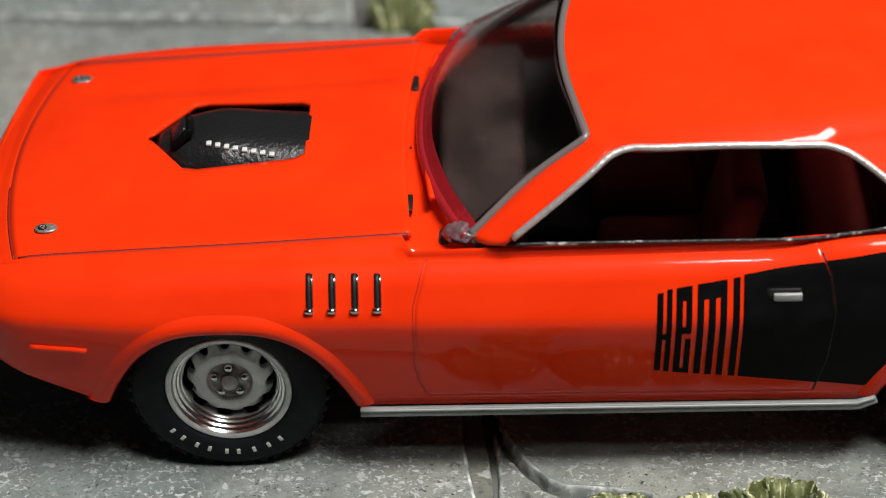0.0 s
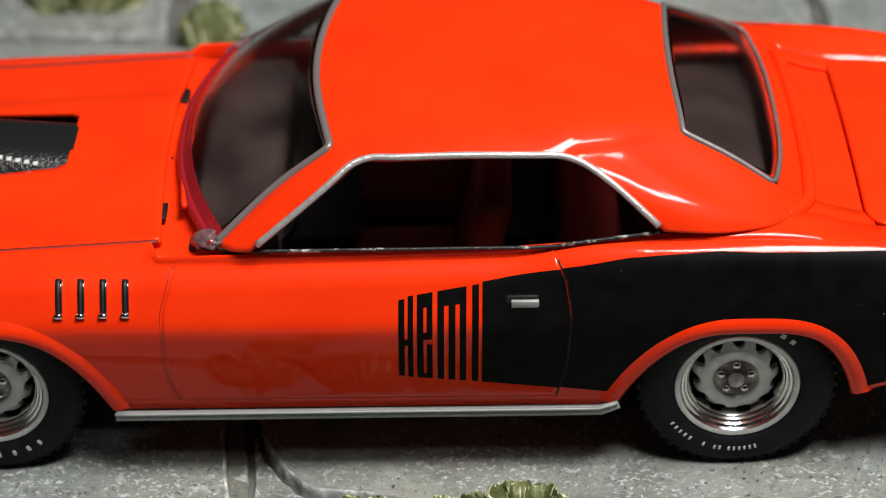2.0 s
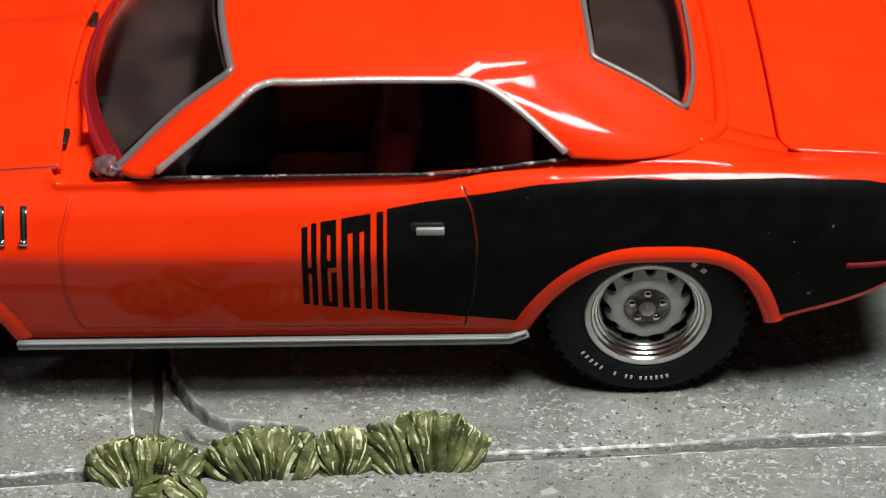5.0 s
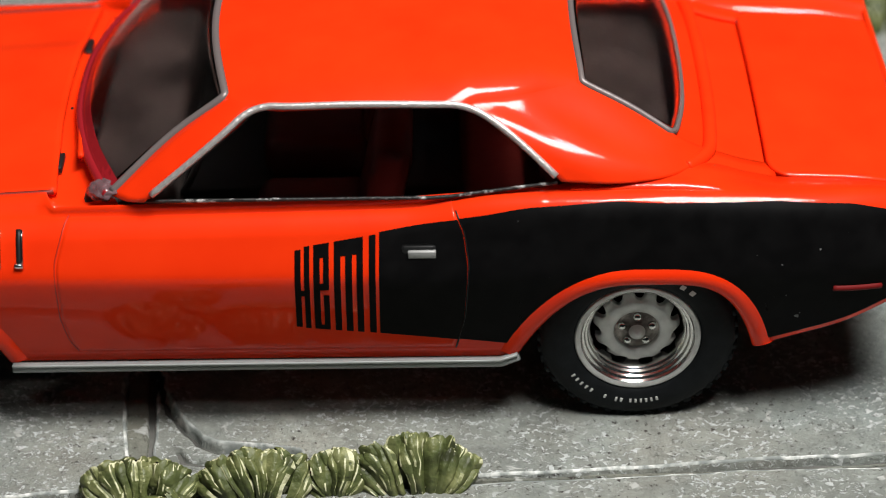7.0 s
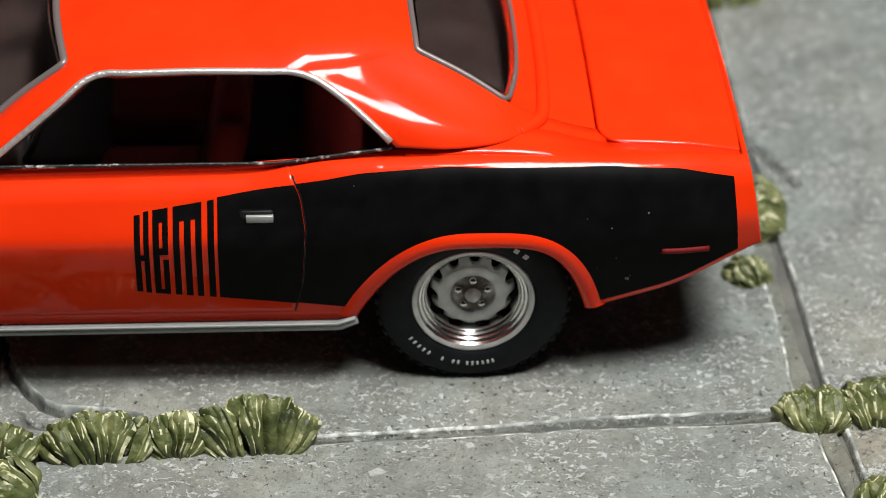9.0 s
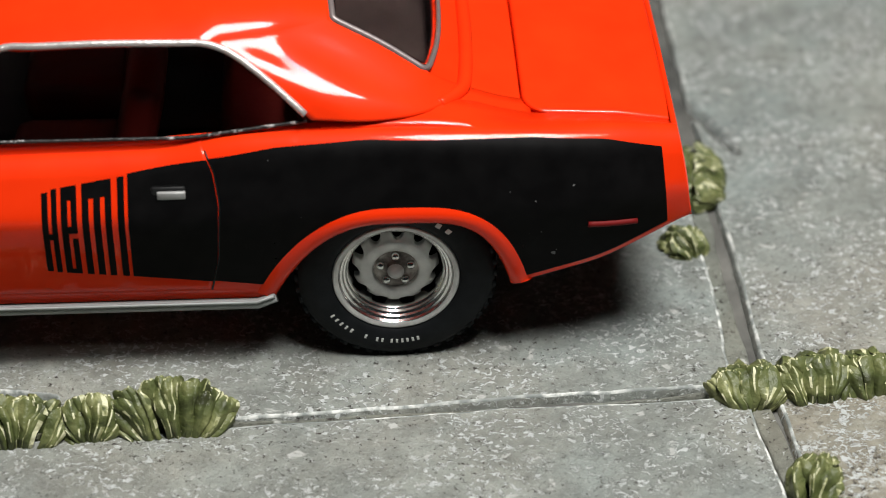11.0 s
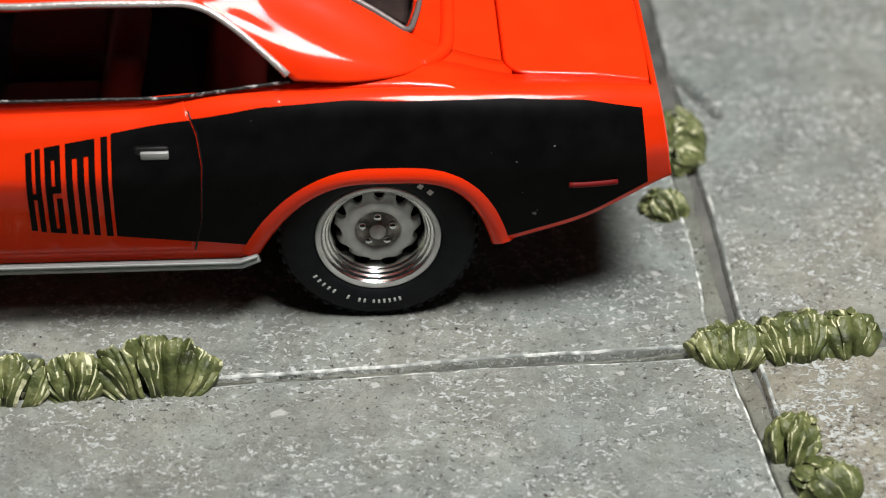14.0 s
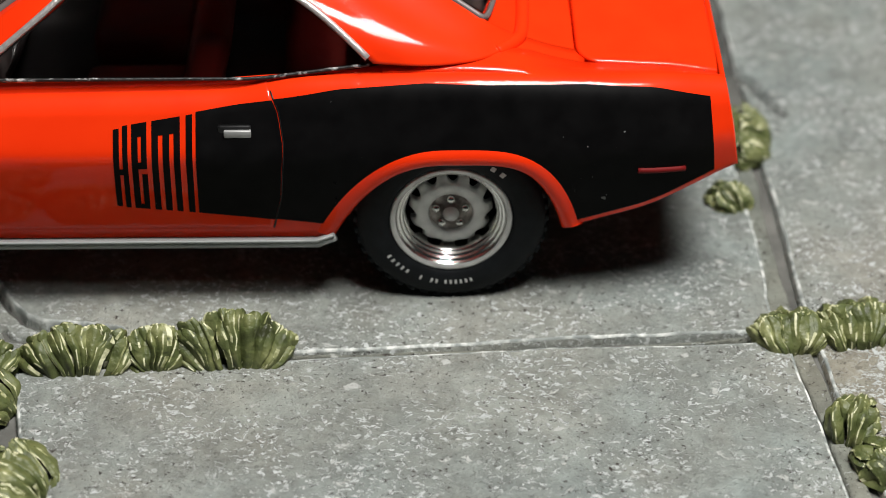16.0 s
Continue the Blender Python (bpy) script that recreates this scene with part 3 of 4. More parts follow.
for sign in (-1, 1):
    pts = [Vector((x, sign * 1.215, 1.488 + (0.0 if x < 1.05 else (x - 1.05) * 0.14))) for x in np.linspace(-0.58, 1.68, 24)]
    part("window_seal", tube(pts, 0.011, 6), SEAL, car)

# cowl, deck between rear window and boot, boot lid
def cowl(u, v):
    y = (2 * v - 1) * 1.14
    a = -1.16 - 0.045 * (1 - (y / 1.14) ** 2)
    b = Vector(along(ws_base)(v))
    x = a + (b.x + 0.03 - a) * u
    return (x, y if abs(y) < 1.12 else y, hood_z(-1.1, min(abs(y), 1.05)) - 0.035 + (b.z - 1.47) * u * 0.6 - 0.05 * math.sin(math.pi * u))


part("cowl", grid(cowl, 8, 30), PAINT, car, solid=0.03)
for y0, y1 in ((-0.80, -0.15), (0.18, 0.78)):
    pts = [Vector((-1.04 + 0.02 * abs(y) + (0.10 * (abs(y) - 0.3) if abs(y) > 0.3 else 0), y, 1.515)) for y in np.linspace(y0, y1, 12)]
    part("wiper", tube(pts, 0.018, 6), PAINT, car)
for y in (-0.74, -0.12, 0.55):
    part("cowl_vent", box((-1.125, y - 0.08, 1.42), (-1.085, y + 0.08, 1.456), 0.006), BLACK, car)


def deck_z(x, y):
    return DECK_EDGE(x) + 0.05 * (1 - (abs(y) / 0.94) ** 2)


def deck(u, v):
    y = (2 * v - 1)
    b = Vector(along(rw_base)(v))
    x = b.x - 0.03 + (3.0 - b.x + 0.03) * u
    yy = b.y + (0.93 * y - b.y) * u
    z = b.z + (deck_z(3.0, yy) - b.z) * (1 - (1 - u) ** 2)
    step = min(max((u - 0.24) / 0.06, 0), 1)
    return (x, yy, z - 0.012 - 0.022 * step * step * (3 - 2 * step))


part("deck_panel", grid(deck, 16, 30), PAINT, car, solid=0.03)
for sign in (-1, 1):
    bm = grid(lambda u, v: (1.75 + 1.16 * u, sign * (1.22 - 0.42 * v), top_z(1.75 + 1.16 * u, 1.22 - 0.42 * v) - 0.006), 20, 6, flip=sign > 0)
    part("deck_side", bm, PAINT, car, solid=0.02)


def boot(u, v):
    y = -math.cos(math.pi * v) * 0.93
    round_off = max(0.0, abs(y) - 0.79) / 0.14
    front = 2.865 + 0.14 * (1 - math.sqrt(max(0.0, 1 - round_off**2)))
    x = front + (3.745 - front) * u
    e = 1 - min(u, 1 - u, 0.025) / 0.025
    f = 1 - min(0.93 - abs(y), 0.022) / 0.022
    z = deck_z(x, y) + 0.006 - 0.020 * (1 - math.sqrt(max(0.0, 1 - max(e, f) ** 2)))
    return (lean(x, z), y, z)


part("boot_lid", grid(boot, 60, 80), PAINT, car, solid=0.03)

# doors, standing slightly proud with rolled edges
DOOR_REAR = curve((0.50, 1.10), (0.80, 1.165), (1.17, 1.19), (1.35, 1.165), (1.50, 1.09))
DOOR_FRONT = curve((0.50, -0.99), (0.65, -1.055), (0.83, -1.08), (1.2, -1.07), (1.38, -1.01), (1.50, -0.90))


def door_x(z, rear):
    return DOOR_REAR(z) if rear else DOOR_FRONT(z)


def door(sign):
    def at(u, v):
        top = shoulder(-1.0 + 2.16 * u) - 0.004
        z = 0.545 + (top - 0.545) * (1 - (1 - v) ** 1.6)
        a, b = door_x(z, False), door_x(z, True)
        x = a + (b - a) * u
        e = min(u * 2.2, (1 - u) * 2.2, v * 1.2, 0.020) / 0.020
        y = skin_y(x, z) + (0.014 * math.sin(e * math.pi / 2) - 0.006) * min(1, 0.3 + (top - z) / 0.10)
        return (x, sign * y, z)

    return at


doors = []
for sign in (-1, 1):
    d = part("door", grid(door(sign), 300, 80, flip=sign > 0), PAINT, car)
    doors.append(d)
    # coloured tubes that draw the shade along the door's front and rear seams
    for rear in (False, True):
        pts = [Vector((door_x(z, rear) + (0.006 if rear else -0.006), sign * (skin_y(door_x(z, rear), z) - (0.001 if rear else 0.004)), z)) for z in np.linspace(0.55, 1.44 if rear else 1.40, 30)]
        part("door_gap_shade", tube(pts, 0.006, 5), BLACK if rear else GROOVE_SHADE, d)
    part("sill_trim", tube([Vector((x, sign * (1.365 - 0.02), 0.450 + max(0, x - 1.38) * 0.5)) for x in np.linspace(-1.40, 1.47, 30)], 0.030, 8, 0.9), SILL, car, "pale silver painted rocker strip")
    part("sill_lip", tube([Vector((x, sign * 1.372, 0.478 + max(0, x - 1.38) * 0.5)) for x in np.linspace(-1.40, 1.46, 30)], 0.010, 6), SILL, car)

DOOR_OUT, PRINT = 0.008, 0.004


def over_side(x, z, lift):
    return (lean(x, z), -(skin_y(x, z) + lift), z)



STRIPE_TOP = curve((0.6, 1.325), (1.2, 1.42), (1.5, 1.470), (2.0, 1.500), (2.9, 1.475), (3.3, 1.43), (3.66, 1.345))
STRIPE_LOW = curve((0.6, 0.70), (1.0, 0.645), (1.45, 0.575))


def stripe_low(x):
    if x < 1.43:
        return STRIPE_LOW(x)
    if x < 2.84:
        a = low(x) + 0.095 if abs(x - 2.135) < 0.66 else 0.66
        return max(a, 0.585)
    return LOW(x) + 0.035


def stripe(name, start, end, lift, parent, nu):
    """A printed field between two upright lines start(z) and end(z)."""

    def at(u, v):
        z = 1.05
        for _ in range(4):
            x = start(z) + (end(z) - start(z)) * u
            z = stripe_low(x) + (STRIPE_TOP(x) - stripe_low(x)) * v
        return over_side(x, z, lift)

    return part(name, grid(at, nu, 40), DECAL, parent)


stripe("stripe_on_door", lambda z: 0.700 + 0.02 * (z - 1.0), lambda z: door_x(z, True) - 0.001, DOOR_OUT + PRINT, doors[0], 30)
stripe("side_stripe", lambda z: door_x(z, True) + 0.002, lambda z: 3.635, PRINT, car, 180)


def bars(*boxes):
    """Upright printed bars that form block letters ahead of the stripe on the door: boxes of left, right, top and foot
    in the row's own measure.
    """
    bm = bmesh.new()
    for a, b, top, foot in boxes:

        def at(u, v):
            s = top + (foot - top) * v
            x = 0.188 + 0.001 * (a + (b - a) * u) - 0.013 * s
            z1, z0 = 1.265 + (x - 0.24) * 0.148, 0.745 - (x - 0.21) * 0.12
            return over_side(x, z1 + (z0 - z1) * s, DOOR_OUT + PRINT)

        grid(at, 3, max(3, int(30 * (foot - top))), bm, flip=True)
    return part("stripe_letter", bm, DECAL, doors[0])


bars((55, 88, 0.02, 0.99), (107, 136, 0, 1), (88, 107, 0.45, 0.53))
bars((158, 193, 0, 1), (212, 243, 0, 0.455), (212, 243, 0.52, 1), (193, 212, 0, 0.12), (193, 212, 0.37, 0.455), (193, 212, 0.935, 1))
bars((271, 307, 0, 1), (333, 370, 0, 1), (395, 430, 0, 1), (307, 333, 0, 0.13), (370, 395, 0, 0.13))
bars((463, 499, 0, 1))


# door handle
part("handle_recess", box((0.825, -1.384, 1.160), (1.02, -1.345, 1.285), 0.02), BLACK, doors[0])
part("door_handle", box((0.862, -1.402, 1.212), (1.015, -1.36, 1.258), 0.006), PLATED, doors[0], "flat silver-grey door handle")

# gills on the front wing
for i in range(4):
    x = -1.638 + 0.1235 * i
    pts = [Vector(over_side(x, z, 0.0)) for z in np.linspace(1.190, 1.350, 8)]
    gill = part("gill", tube(pts, 0.017, 8), BLACK, car, "dark fender gill with bright tip")
    part("gill_edge", tube([p + Vector((0.016, -0.008, 0)) for p in pts], 0.009, 6), CHROME, gill)
    part("gill_tip", tube([Vector(over_side(x - 0.022, 1.193, 0.008)), Vector(over_side(x + 0.022, 1.193, 0.008))], 0.018, 8), CHROME, gill)

# side marker lamps
for x0, x1, z, m, what in ((-3.20, -2.88, 0.945, PAINT, "painted front side marker"), (3.20, 3.47, 0.965, REDLENS, "red rear side marker")):
    bm = tube([Vector(over_side(x, z - 0.10 * max(0, x - 3.2), 0.004)) for x in np.linspace(x0, x1, 10)], 0.018, 8)
    part("side_marker", bm, m, car, what)

# rolled lips round the wheel openings
for sign in (-1, 1):
    for mid, wide in ((-2.13, 0.708), (2.135, 0.667)):
        xs = [mid + wide * -math.cos(math.pi * i / 60) for i in range(61)]
        bm = bmesh.new()
        rows = []
        for x in xs:
            z = low(x)
            u = (x - mid) / wide
            n = Vector((u * abs(u) ** 0.6, 0, math.sqrt(max(0.02, 1 - u * u)))).normalized()
            row = []
            for w, lift in ((-0.004, -0.05), (-0.002, 0.008), (0.02, 0.022), (0.05, 0.024), (0.08, 0.014), (0.10, 0.002), (0.115, -0.006)):
                px, pz = x + n.x * w, z + n.z * w
                row.append(bm.verts.new((px, sign * (side_y(px, pz) + lift), pz)))
            rows.append(row)
        for p, q in zip(rows, rows[1:]):
            for j in range(6):
                f = (p[j], q[j], q[j + 1], p[j + 1])
                bm.faces.new(f if sign < 0 else f[::-1])
        part("arch_lip", bm, PAINT, car)

for a, b in ((-3.55, -2.86), (2.84, 3.72)):
    part("under_panel", grid(lambda u, v: (a + (b - a) * u, (2 * v - 1) * (side_y(a + (b - a) * u, LOW(a + (b - a) * u)) - 0.05), LOW(a + (b - a) * u) + 0.03), 10, 8), BLACK, car, solid=0.03)
for sign in (-1, 1):
    tab = bmesh.new()
    bmesh.ops.create_icosphere(tab, subdivisions=4, radius=1.0)
    for vert in tab.verts:
        q = vert.co.copy()
        q *= 1 + 0.22 * noise.noise(q * 2.3) + 0.10 * noise.noise(q * 6)
        vert.co = Vector((-0.815 + 0.080 * q.x + 0.045 * q.y * sign, sign * 1.09 + 0.085 * q.y, 1.485 + 0.040 * q.z + 0.03 * q.x))
    part("windscreen_tab", tab, TAB, car, "frosted corner of the clear windscreen moulding")
    part("door_card", box((-0.6, sign * 1.15 - 0.015, 0.75), (1.55, sign * 1.15 + 0.015, 1.40), 0.01), CARD, car)

# ---- wheels ----
R = 0.572


def wheel(x, y, out):
    """Tyre, dished bright rim, scalloped centre disc, nuts and cap. out: the side that its face looks to."""
    c = (x, y, R)
    w = new("wheel")
    w.parent = car
    tyre = [(0.352, 0.02), (0.366, 0.045), (0.40, 0.058), (0.46, 0.062), (0.52, 0.046), (0.553, 0.016), (0.566, -0.02), (R, -0.06), (R, -0.38), (0.55, -0.42), (0.46, -0.44), (0.36, -0.43)]
    t = part("tyre", spin(tyre, 96, c, out=out), RUBBER, w, "black rubber tyre with white sidewall print")
    bm = bmesh.new()
    for i in range(44):
        a = 2 * math.pi * i / 44
        m = Matrix.Translation(c) @ Matrix.Rotation(-a, 4, "Y") @ Matrix.Translation((0.560, 0, 0))
        box((-0.016, -0.02 if out < 0 else -0.05, -0.022), (0.009, 0.05 if out < 0 else 0.02, 0.022), bm=bm, m=m)
    part("tread", bm, RUBBER, t)
    lip = [(0.352, 0.012), (0.359, 0.030), (0.355, 0.042), (0.347, 0.046), (0.328, 0.040), (0.322, 0.034)]
    part("rim_lip", spin(lip, 96, c, out=out), STEEL, w, "flat grey rim edge")
    rim = [(0.324, 0.036), (0.320, 0.032), (0.316, 0.018), (0.313, 0.015), (0.303, 0.013), (0.300, 0.010), (0.296, -0.004), (0.293, -0.007), (0.285, -0.009), (0.282, -0.012), (0.279, -0.026), (0.275, -0.030), (0.268, -0.034), (0.262, -0.06), (0.258, -0.15)]
    part("rim", spin(rim, 96, c, out=out), BARREL, w, "stepped polished rim lip")
    # floor coloured black to give the disc's holes their deep shade
    part("rim_well_shade", spin([(0.262, -0.14), (0.25, -0.155), (0.02, -0.16)], 48, c, out=out), BLACK, w)
    bm = bmesh.new()
    n, holes = 264, 11
    rows = []
    for i in range(n):
        a = 2 * math.pi * i / n
        first = radians(87 if x > 0 else 94)
        off = ((a - first) * holes / (2 * math.pi) + 0.5) % 1 - 0.5
        arc = abs(off) * 2 * math.pi / holes * 0.24
        r = 0.246 - (math.sqrt(0.036**2 - arc**2) + 0.006 if arc < 0.036 else 0.006 * max(0, 1 - (arc - 0.036) / 0.006))
        ring = [(0.126, -0.056), (0.129, -0.036), (0.136, -0.029), (0.165, -0.026), (0.192, -0.028)]
        ring += [(0.192 + (r - 0.192) * k, -0.028 - 0.8 * (r - 0.192) * k * k - 0.3 * (r - 0.192) * k) for k in (0.35, 0.7, 1.0)]
        ring += [(r - 0.001, ring[-1][1] - 0.004), (r - 0.004, ring[-1][1] - 0.035)]
        rows.append([bm.verts.new((c[0] + q * math.cos(a), c[1] + out * d, c[2] + q * math.sin(a))) for q, d in ring])
    for i in range(n):
        p, q = rows[i], rows[(i + 1) % n]
        for j in range(len(p) - 1):
            bm.faces.new((p[j], p[j + 1], q[j + 1], q[j]))
    part("centre_disc", bm, STEEL, w, "grey scalloped wheel centre")
    part("hub", spin([(0.127, -0.05), (0.118, -0.056), (0.106, -0.050), (0.06, -0.046), (0.05, -0.03), (0.04, -0.012), (0.0005, -0.008)], 32, c, out=out), HUB, w)
    part("centre_cap", spin([(0.050, -0.045), (0.046, -0.012), (0.034, 0.006), (0.014, 0.024), (0.0005, 0.028)], 16, c, out=out), STEEL, w)
    for i in range(5):
        a = 2 * math.pi * (i + 0.25) / 5
        p = (c[0] + 0.089 * math.cos(a), c[1], c[2] + 0.089 * math.sin(a))
        part("wheel_nut", spin([(0.028, -0.07), (0.027, -0.036), (0.018, -0.022), (0.0005, -0.020)], 8, p, out=out), CHROME, w)
    # printed marks on the sidewall
    marks = [(a, 0.020, 0.034) for a in (219, 229, 241, 251, 264, 273, 285, 297, 308)] if x < 0 else [(a, 0.013, 0.025) for a in (214, 219, 224, 229, 234, 246, 255, 259, 266, 270, 274, 278, 282, 286)] + [(48, 0.03, 0.03), (57, 0.03, 0.03)]
    for a, wide, tall in marks:
        a = math.radians(a)
        m = Matrix.Translation(c) @ Matrix.Rotation(-a, 4, "Y") @ Matrix.Translation((0.436, out * 0.0605, 0)) @ Matrix.Rotation(out * 0.0, 4, "Z")
        bm = box((-tall / 2, -0.003, -wide / 2), (tall / 2, 0.003, wide / 2), 0.001, m=m)
        part("sidewall_mark", bm, WHITE, t)
    return w


for x in (FRONT_X, REAR_X):
    wheel(x, -1.265 if x > 0 else -1.24, -1)
    wheel(x, 1.265, 1)

# ---- interior ----
part("cabin_tub", grid(lambda u, v: (-1.0 + 3.3 * u, (2 * v - 1) * 1.16, 0.62 + 0.72 * abs(2 * v - 1) ** 8), 10, 24), INSIDE, car, solid=0.03)
part("dashboard", box((-0.95, -1.08, 1.05), (-0.45, 1.08, 1.42), 0.06), DASH, car)
for y in (-0.52, 0.52):
    seat = part("seat", box((-0.05, y - 0.36, 0.66), (0.62, y + 0.36, 0.98), 0.09), SEAT, car, "dark red moulded bucket seat")
    m = Matrix.Translation((0.66, y, 0.9)) @ Matrix.Rotation(0.22, 4, "Y")
    part("seat_back", box((-0.12, -0.34, 0), (0.10, 0.34, 0.66), 0.08, m=m), SEAT, seat)
bench = part("rear_bench", box((1.15, -0.98, 0.66), (1.7, 0.98, 1.0), 0.09), SEAT, car, "dark red moulded rear bench")
part("bench_back", box((1.62, -0.98, 0.9), (1.9, 0.98, 1.38), 0.09), SEAT, bench)
bm = tube([Vector((-0.36 + 0.10 * math.sin(a), -0.52 + 0.24 * math.cos(a), 1.36 + 0.22 * math.sin(a))) for a in np.linspace(0, 2 * math.pi, 33)[:-1]], 0.02, 6, closed=True)
part("parcel_shelf", box((1.78, -0.95, 1.40), (2.36, 0.95, 1.44), 0.015), DASH, car)
part("steering_wheel", bm, INSIDE, car)

# ---- the ground: cast stone slabs with open joints ----
ground = part("ground", grid(lambda u, v: ((2 * u - 1) * 42, (2 * v - 1) * 42, -0.30), 2, 2), MORTAR)
tagged(ground, "grey table top under the display base", "ground", kind="structure")
paving = part("pavement", grid(lambda u, v: (-16 + 34 * u, -12 + 34 * v, -0.07 + 0.01 * noise.noise((u * 60, v * 60, 0))), 120, 120), MORTAR)
tagged(paving, "weathered grey stone slab paving of a display base", "pavement", kind="structure")


def wob(x, y, seed):
    return 0.045 * noise.noise((x * 0.9 + seed, y * 0.9, seed)) + 0.016 * noise.noise((x * 5, y * 5, seed + 4))


def way_off(x, y, line):
    """Distance from (x, y) to a broken line, and on which side of it the point lies (+1: towards the joint)."""
    best, side = 9.0, 0.0
    for (ax, ay), (bx, by) in zip(line, line[1:]):
        dx, dy = bx - ax, by - ay
        t = min(max(((x - ax) * dx + (y - ay) * dy) / (dx * dx + dy * dy), 0), 1)
        d = math.hypot(x - ax - t * dx, y - ay - t * dy)
        if d < best:
            best, side = d, 1.0 if (x - ax) * dy - (y - ay) * dx > 0 else -1.0
    return best, side


LONG_CRACK = ((-0.72, -0.55), (-0.64, -0.95), (-0.605, -1.07), (-0.505, -1.30), (-0.37, -1.465), (-0.235, -1.53), (0.0, -1.555), (0.2, -1.60))
SHORT_CRACK = ((-0.485, -1.53), (-0.44, -1.60), (-0.39, -1.622), (-0.225, -1.647), (-0.15, -1.66))


def chip(x, y):
    """The broken corner of the main stone: a lowered flake along a curved crack, with a second crack in it."""
    if x > 0.4 or y > -0.4:
        return 0.0
    x, y = x + 0.022 * noise.noise((x * 9, y * 9, 2)), y + 0.022 * noise.noise((x * 9, y * 9, 6))
    d, side = way_off(x, y, LONG_CRACK)
    e, low_side = way_off(x, y, SHORT_CRACK)
    gone = 0.030 * min(d / 0.02, 1) if side > 0 else 0.0
    lip = 0.016 * math.exp(-(((d - 0.035) / 0.016) ** 2)) if side < 0 else 0.0
    gone += 0.012 * math.exp(-((e / 0.09) ** 2)) if low_side > 0 else -0.010 * math.exp(-((e / 0.03) ** 2))
    return gone - lip + 0.15 * math.exp(-((d / 0.014) ** 2)) + 0.12 * math.exp(-((e / 0.012) ** 2))


def crack(x, y):
    """A short slanting crack in the stone behind the car."""
    t = min(max(((x - 4.05) * 0.37 + (y - 1.55) * -0.85) / 0.8594, 0), 1)
    d = math.hypot(x - 4.05 - 0.37 * t, y - 1.55 + 0.85 * t) + 0.02 * noise.noise((x * 6, y * 6, 8))
    return 0.13 * math.exp(-((d / 0.026) ** 2))


def slab(corners, seed, lift, material=STONE):
    """One stone with uneven, paler edges: corners run anticlockwise."""
    c = [Vector((*p, 0)) for p in corners]
    long_u, long_v = (c[1] - c[0]).length, (c[3] - c[0]).length
    bm = bmesh.new()

    def steps(length):
        near = [0, 0.008, 0.016, 0.024, 0.034, 0.048, 0.075]
        near = [d for d in near if d < length * 0.4]
        if seed < 4:
            mid = [0.075 + 0.0085 * i for i in range(1, 100)] + [0.93 + (length - 1.02) * i / 60 for i in range(1, 60)]
        elif 17 < seed < 18:
            dense = (0.08, 0.55) if abs(length - long_u) < 1e-6 else (2.15, 3.25)
            mid = list(np.arange(0.12, dense[0], 0.08)) + list(np.arange(*dense, 0.012)) + list(np.linspace(dense[1], length - 0.12, 50))
        else:
            n = min(60, max(2, int(length * 18)))
            mid = [near[-1] + (length - 2 * near[-1]) * i / n for i in range(1, n)]
        return near + mid + [length - d for d in near[::-1]]

    def at(du, dv):
        u, v = du / long_u, dv / long_v
        p = c[0].lerp(c[1], u).lerp(c[3].lerp(c[2], u), v)
        q = p + Vector((wob(p.x, p.y, seed), wob(p.y, p.x, seed + 9), 0))
        d = min(du, long_u - du, dv, long_v - dv)
        z = lift - 0.11 * max(0, 1 - d / 0.024) ** 2 - 0.006 * max(0, 1 - d / 0.25)
        z -= chip(q.x, q.y) if seed < 4 else (crack(q.x, q.y) if 17 < seed < 18 else 0)
        return Vector((q.x, q.y, z + 0.006 * noise.noise((q.x * 1.3, q.y * 1.3, seed))))

    us, vs = steps(long_u), steps(long_v)
    rows = [[bm.verts.new(at(u, v)) for v in vs] for u in us]
    for i, (p, q) in enumerate(zip(rows, rows[1:])):
        for j in range(len(vs) - 1):
            f = bm.faces.new((p[j], q[j], q[j + 1], p[j + 1]))
            m = f.calc_center_median()
            d = min(us[i], long_u - us[i + 1], vs[j], long_v - vs[j + 1])
            along_chip = seed < 4 and m.x < 0.3 and m.y < -0.5 and 0.014 < way_off(m.x, m.y, LONG_CRACK)[0] < 0.040 and way_off(m.x, m.y, LONG_CRACK)[1] < 0
            if (0.015 < d < 0.025 or along_chip) and seed < 70:
                f.material_index = 1
    ob = part("slab", bm, material, paving)
    ob.data.materials.append(EDGE_STONE)
    return ob


slabs = (
    ((-0.60, -1.90), (4.05, -1.625), (4.02, 3.25), (-1.15, 3.75)),
    ((-0.36, -1.952), (4.10, -1.695), (4.60, -6.5), (0.10, -6.6)),
    ((4.23, -1.62), (9.5, -1.35), (9.5, 4.0), (4.14, 3.3)),
    ((4.25, -1.70), (9.5, -1.42), (9.5, -6.4), (4.80, -6.5)),
    ((-6.0, -2.25), (-0.73, -1.88), (-1.28, 3.75), (-6.0, 4.1)),
    ((-6.0, -2.33), (-0.48, -1.96), (-0.04, -6.6), (-6.0, -6.6)),
    ((-6.0, 4.22), (-1.75, 3.92), (-1.75, 9.0), (-6.0, 9.0)),
    ((-1.62, 3.90), (3.32, 3.42), (3.10, 9.0), (-1.62, 9.0)),
    ((3.44, 3.42), (9.5, 4.1), (9.5, 9.0), (3.22, 9.0)),
)
for i, corners in enumerate(slabs):
    a, b, c, d = corners
    if a[1] > d[1]:
        corners = (d, c, b, a)
    slab(corners, 3.0 + i * 7.1, 0.0 if i < 2 else -0.004 + 0.004 * (i % 3), BROWN_STONE if i == 3 else STONE)

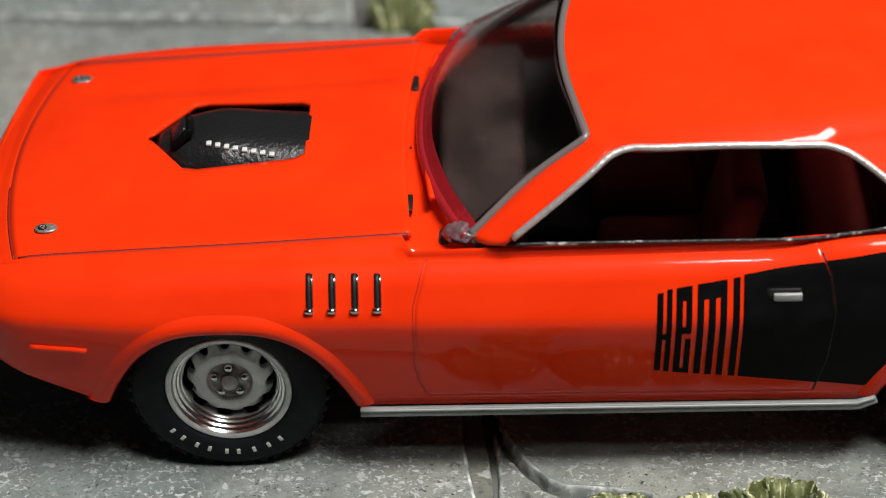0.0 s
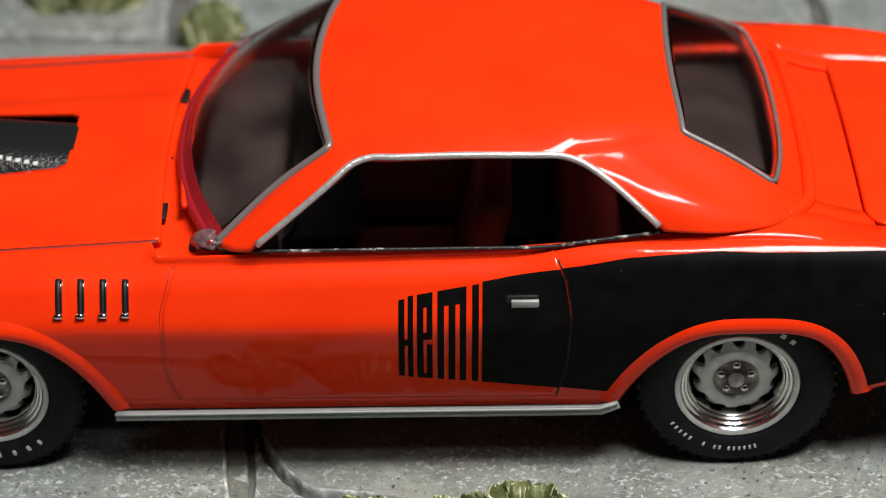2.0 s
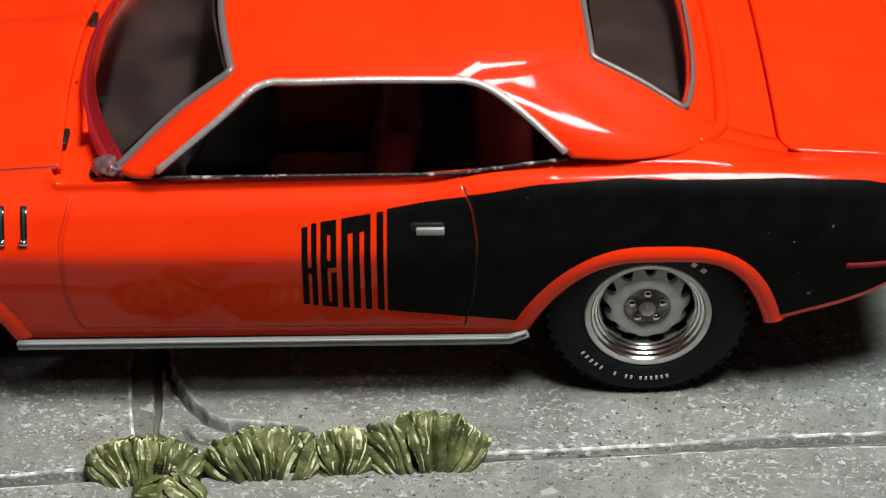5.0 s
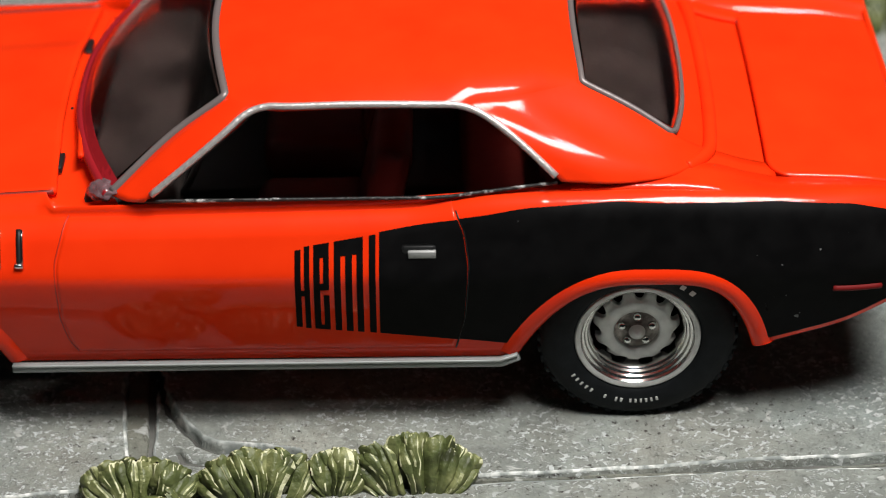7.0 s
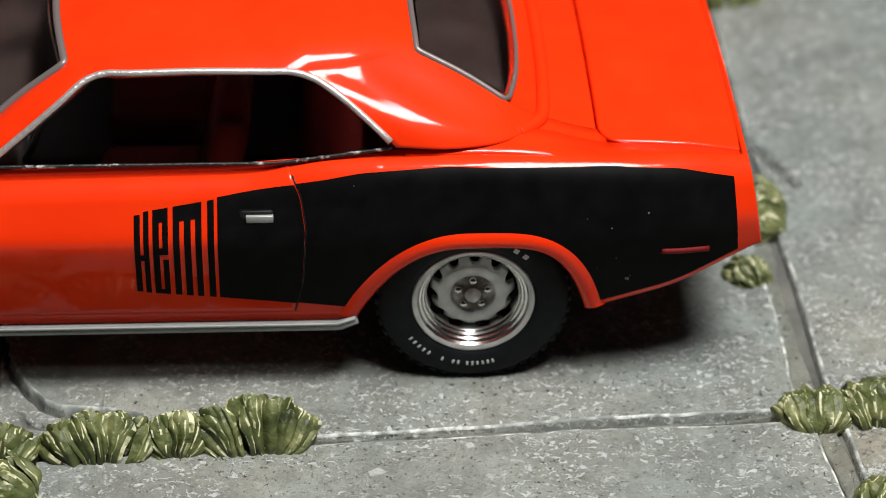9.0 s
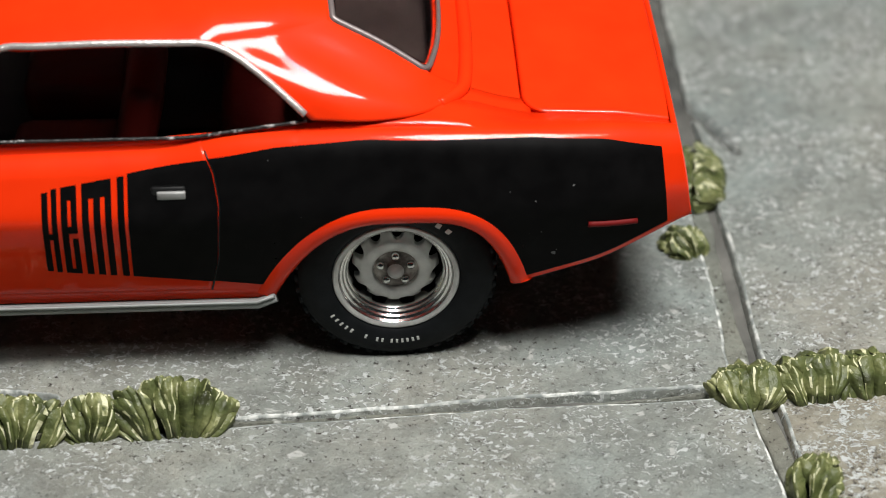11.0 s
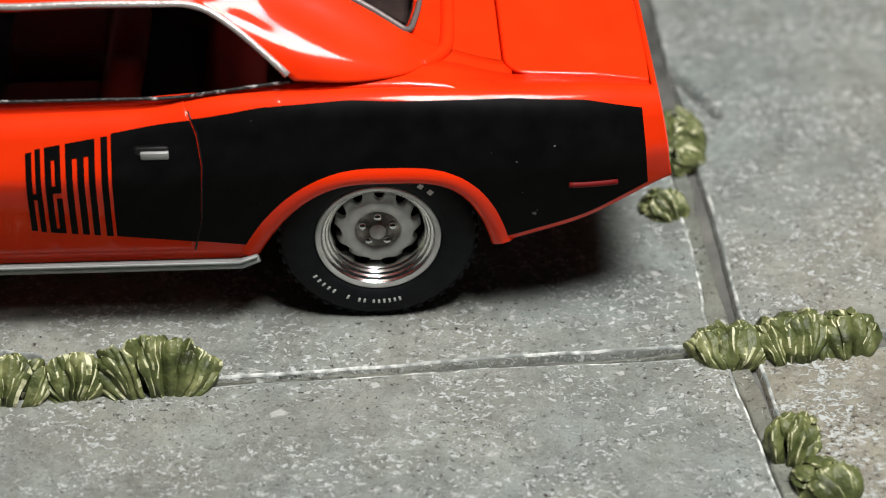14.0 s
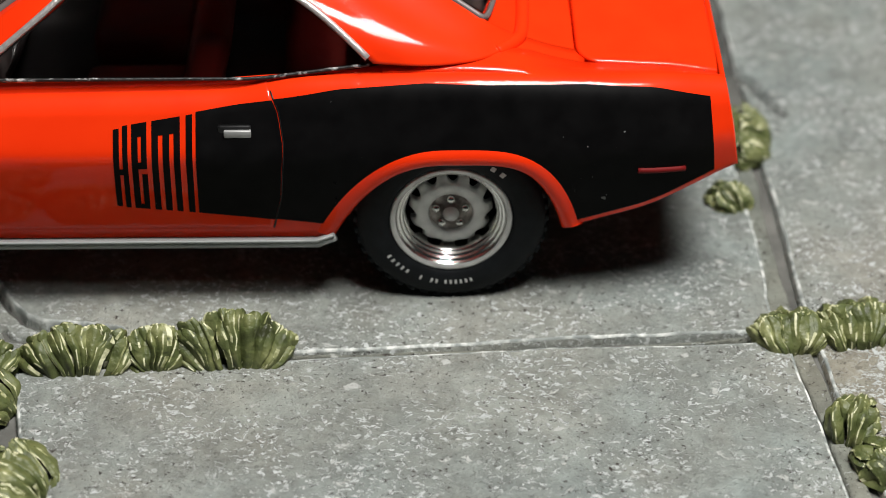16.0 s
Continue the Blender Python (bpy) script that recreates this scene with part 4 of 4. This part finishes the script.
for corners in (
    ((4.045, -1.60), (4.205, -1.60), (4.115, 0.9), (3.99, 0.9)),
    ((4.095, -1.74), (4.235, -1.74), (4.735, -6.4), (4.58, -6.4)),
    ((-0.55, -1.955), (4.06, -1.695), (4.06, -1.635), (-0.55, -1.908)),
    ((-0.775, -1.86), (-0.632, -1.86), (-1.18, 3.7), (-1.33, 3.7)),
):
    a, b, c, d = corners
    slab(corners if a[1] < d[1] else (d, c, b, a), 80.0 + corners[0][0], -0.026, FILLER).name = "joint_filler"

# ---- cast grass tufts along the joints ----
tint(LEAF, ramp(LEAF, noisy(LEAF, 620, 5), [(0.30, (0.030, 0.036, 0.010)), (0.46, (0.085, 0.105, 0.032)), (0.60, (0.150, 0.165, 0.060)), (0.74, (0.32, 0.33, 0.15))]))
bump(LEAF, noisy(LEAF, 1300, 4), 0.0003, 0.8)
bump(DRY, noisy(DRY, 1300, 4), 0.0003, 0.8)


def tuft(x, y, wide, tall, deep, seed, turn=0.0):
    """A fan-shaped clump of ridged, moulded blades over a solid core."""
    rng = random.Random(seed)
    put = Matrix.Translation((x, y, -0.02)) @ Matrix.Rotation(radians(turn), 4, "Z")
    bm = bmesh.new()
    bmesh.ops.create_uvsphere(bm, u_segments=20, v_segments=12, radius=0.5)
    bmesh.ops.scale(bm, vec=(wide * 0.84, deep * 0.66, tall * 1.66), verts=bm.verts)
    bmesh.ops.transform(bm, matrix=put, verts=bm.verts)
    root = part("grass_tuft", bm, LEAF)
    n = max(7, int(round(wide * 21)))
    for layer, (push, shorter) in enumerate(((-0.50, -0.02), (0.50, -0.16), (-0.15, 0.03))):
        for i in range(n + 1):
            a = math.pi * (0.03 + 0.94 * (i + rng.uniform(-0.32, 0.32) + 0.5 * (layer > 1)) / n)
            reach = rng.uniform(0.90, 1.04) + shorter
            slant = rng.uniform(-0.06, 0.06) * wide
            foot = Vector((-math.cos(a) * wide * 0.21 + slant, push * deep * rng.uniform(0.9, 1.1), -0.05))
            tip = Vector((-math.cos(a) * wide * 0.5 * reach, push * deep * 0.12, tall * max(math.sin(a), 0.02) ** 0.7 * reach - 0.01))
            half = wide * 1.7 / n * rng.uniform(0.42, 0.80)
            way = (tip - foot).normalized()
            over = Vector((way.z, 0, -way.x)).normalized()
            front = Vector((0, -1 if push < 0 else 1, 0.35)).normalized()
            twist, bend = rng.uniform(-0.03, 0.03), rng.uniform(-0.05, 0.05) * wide
            bm = bmesh.new()
            rows = []
            for s in (0, 0.15, 0.32, 0.5, 0.68, 0.82, 0.92, 0.98, 1.0):
                c = foot.lerp(tip, s) + front * (deep * 0.30 * math.sin(math.pi * min(1, 0.18 + s * 0.82))) * (0.6 if layer > 1 else 1) + over * (bend * math.sin(math.pi * s * 0.8))
                w = half * (0.45 + 0.55 * s) * math.sqrt(max(0.0, 1 - max(0, (s - 0.80) / 0.205) ** 2)) + 0.002
                rows.append([bm.verts.new(c + over * (w * k) + front * ((0.042 * (1 - abs(k)) ** 0.8 + twist * k) * (w / half))) for k in (-1, -0.80, -0.35, -0.10, 0.12, 0.45, 1)])
            pale = rng.choice(((3,), (0, 3), (2, 3), (3, 5), (2, 5), (0,)))
            for vert in bm.verts:
                q = vert.co * 11
                vert.co += Vector((noise.noise((q.x, q.y, q.z + seed)), noise.noise((q.y, q.z + seed, q.x)), noise.noise((q.z, q.x + seed, q.y)))) * 0.024
            for i_row, (p, q) in enumerate(zip(rows, rows[1:])):
                for j in range(6):
                    f = (p[j], q[j], q[j + 1], p[j + 1])
                    face = bm.faces.new(f if push > 0 else f[::-1])
                    face.material_index = 1 if (j in pale and rng.random() < 0.55) or (i_row == 7 and rng.random() < 0.5) else 0
            bmesh.ops.transform(bm, matrix=put, verts=bm.verts)
            part("blade", bm, LEAF, root).data.materials.append(DRY)
    return tagged(root, "moulded green grass tuft with pale dry-brushed ribs", "grass", group="grass tufts in the joints")


for i, (x, y, wide, tall, deep, turn) in enumerate((
    (-0.66, -1.88, 0.62, 0.25, 0.22, 2), (0.0, -1.84, 0.66, 0.28, 0.22, 3), (0.43, -1.81, 0.36, 0.25, 0.20, 4), (0.88, -1.80, 0.68, 0.34, 0.20, 4),
    (4.12, -1.66, 0.46, 0.19, 0.24, 5), (4.48, -1.63, 0.46, 0.24, 0.26, 8), (4.80, -1.60, 0.36, 0.20, 0.24, 5), (4.36, -2.47, 0.28, 0.21, 0.25, -20), (4.47, -2.82, 0.33, 0.17, 0.25, 30),
    (3.91, -0.32, 0.25, 0.18, 0.19, 40), (4.08, 0.36, 0.58, 0.24, 0.28, 82), (4.2, 3.35, 0.8, 0.3, 0.4, 10), (5.0, 3.6, 0.9, 0.3, 0.4, 6), (-1.36, 3.9, 0.46, 0.38, 0.3, 0),
    (-2.45, 4.6, 0.9, 0.35, 0.4, 0), (-0.52, -2.20, 0.40, 0.22, 0.28, 80), (-0.30, -2.95, 0.56, 0.26, 0.36, 70),
)):
    tuft(x, y, wide * 1.07, tall, deep, i * 3.7 + 1, turn)
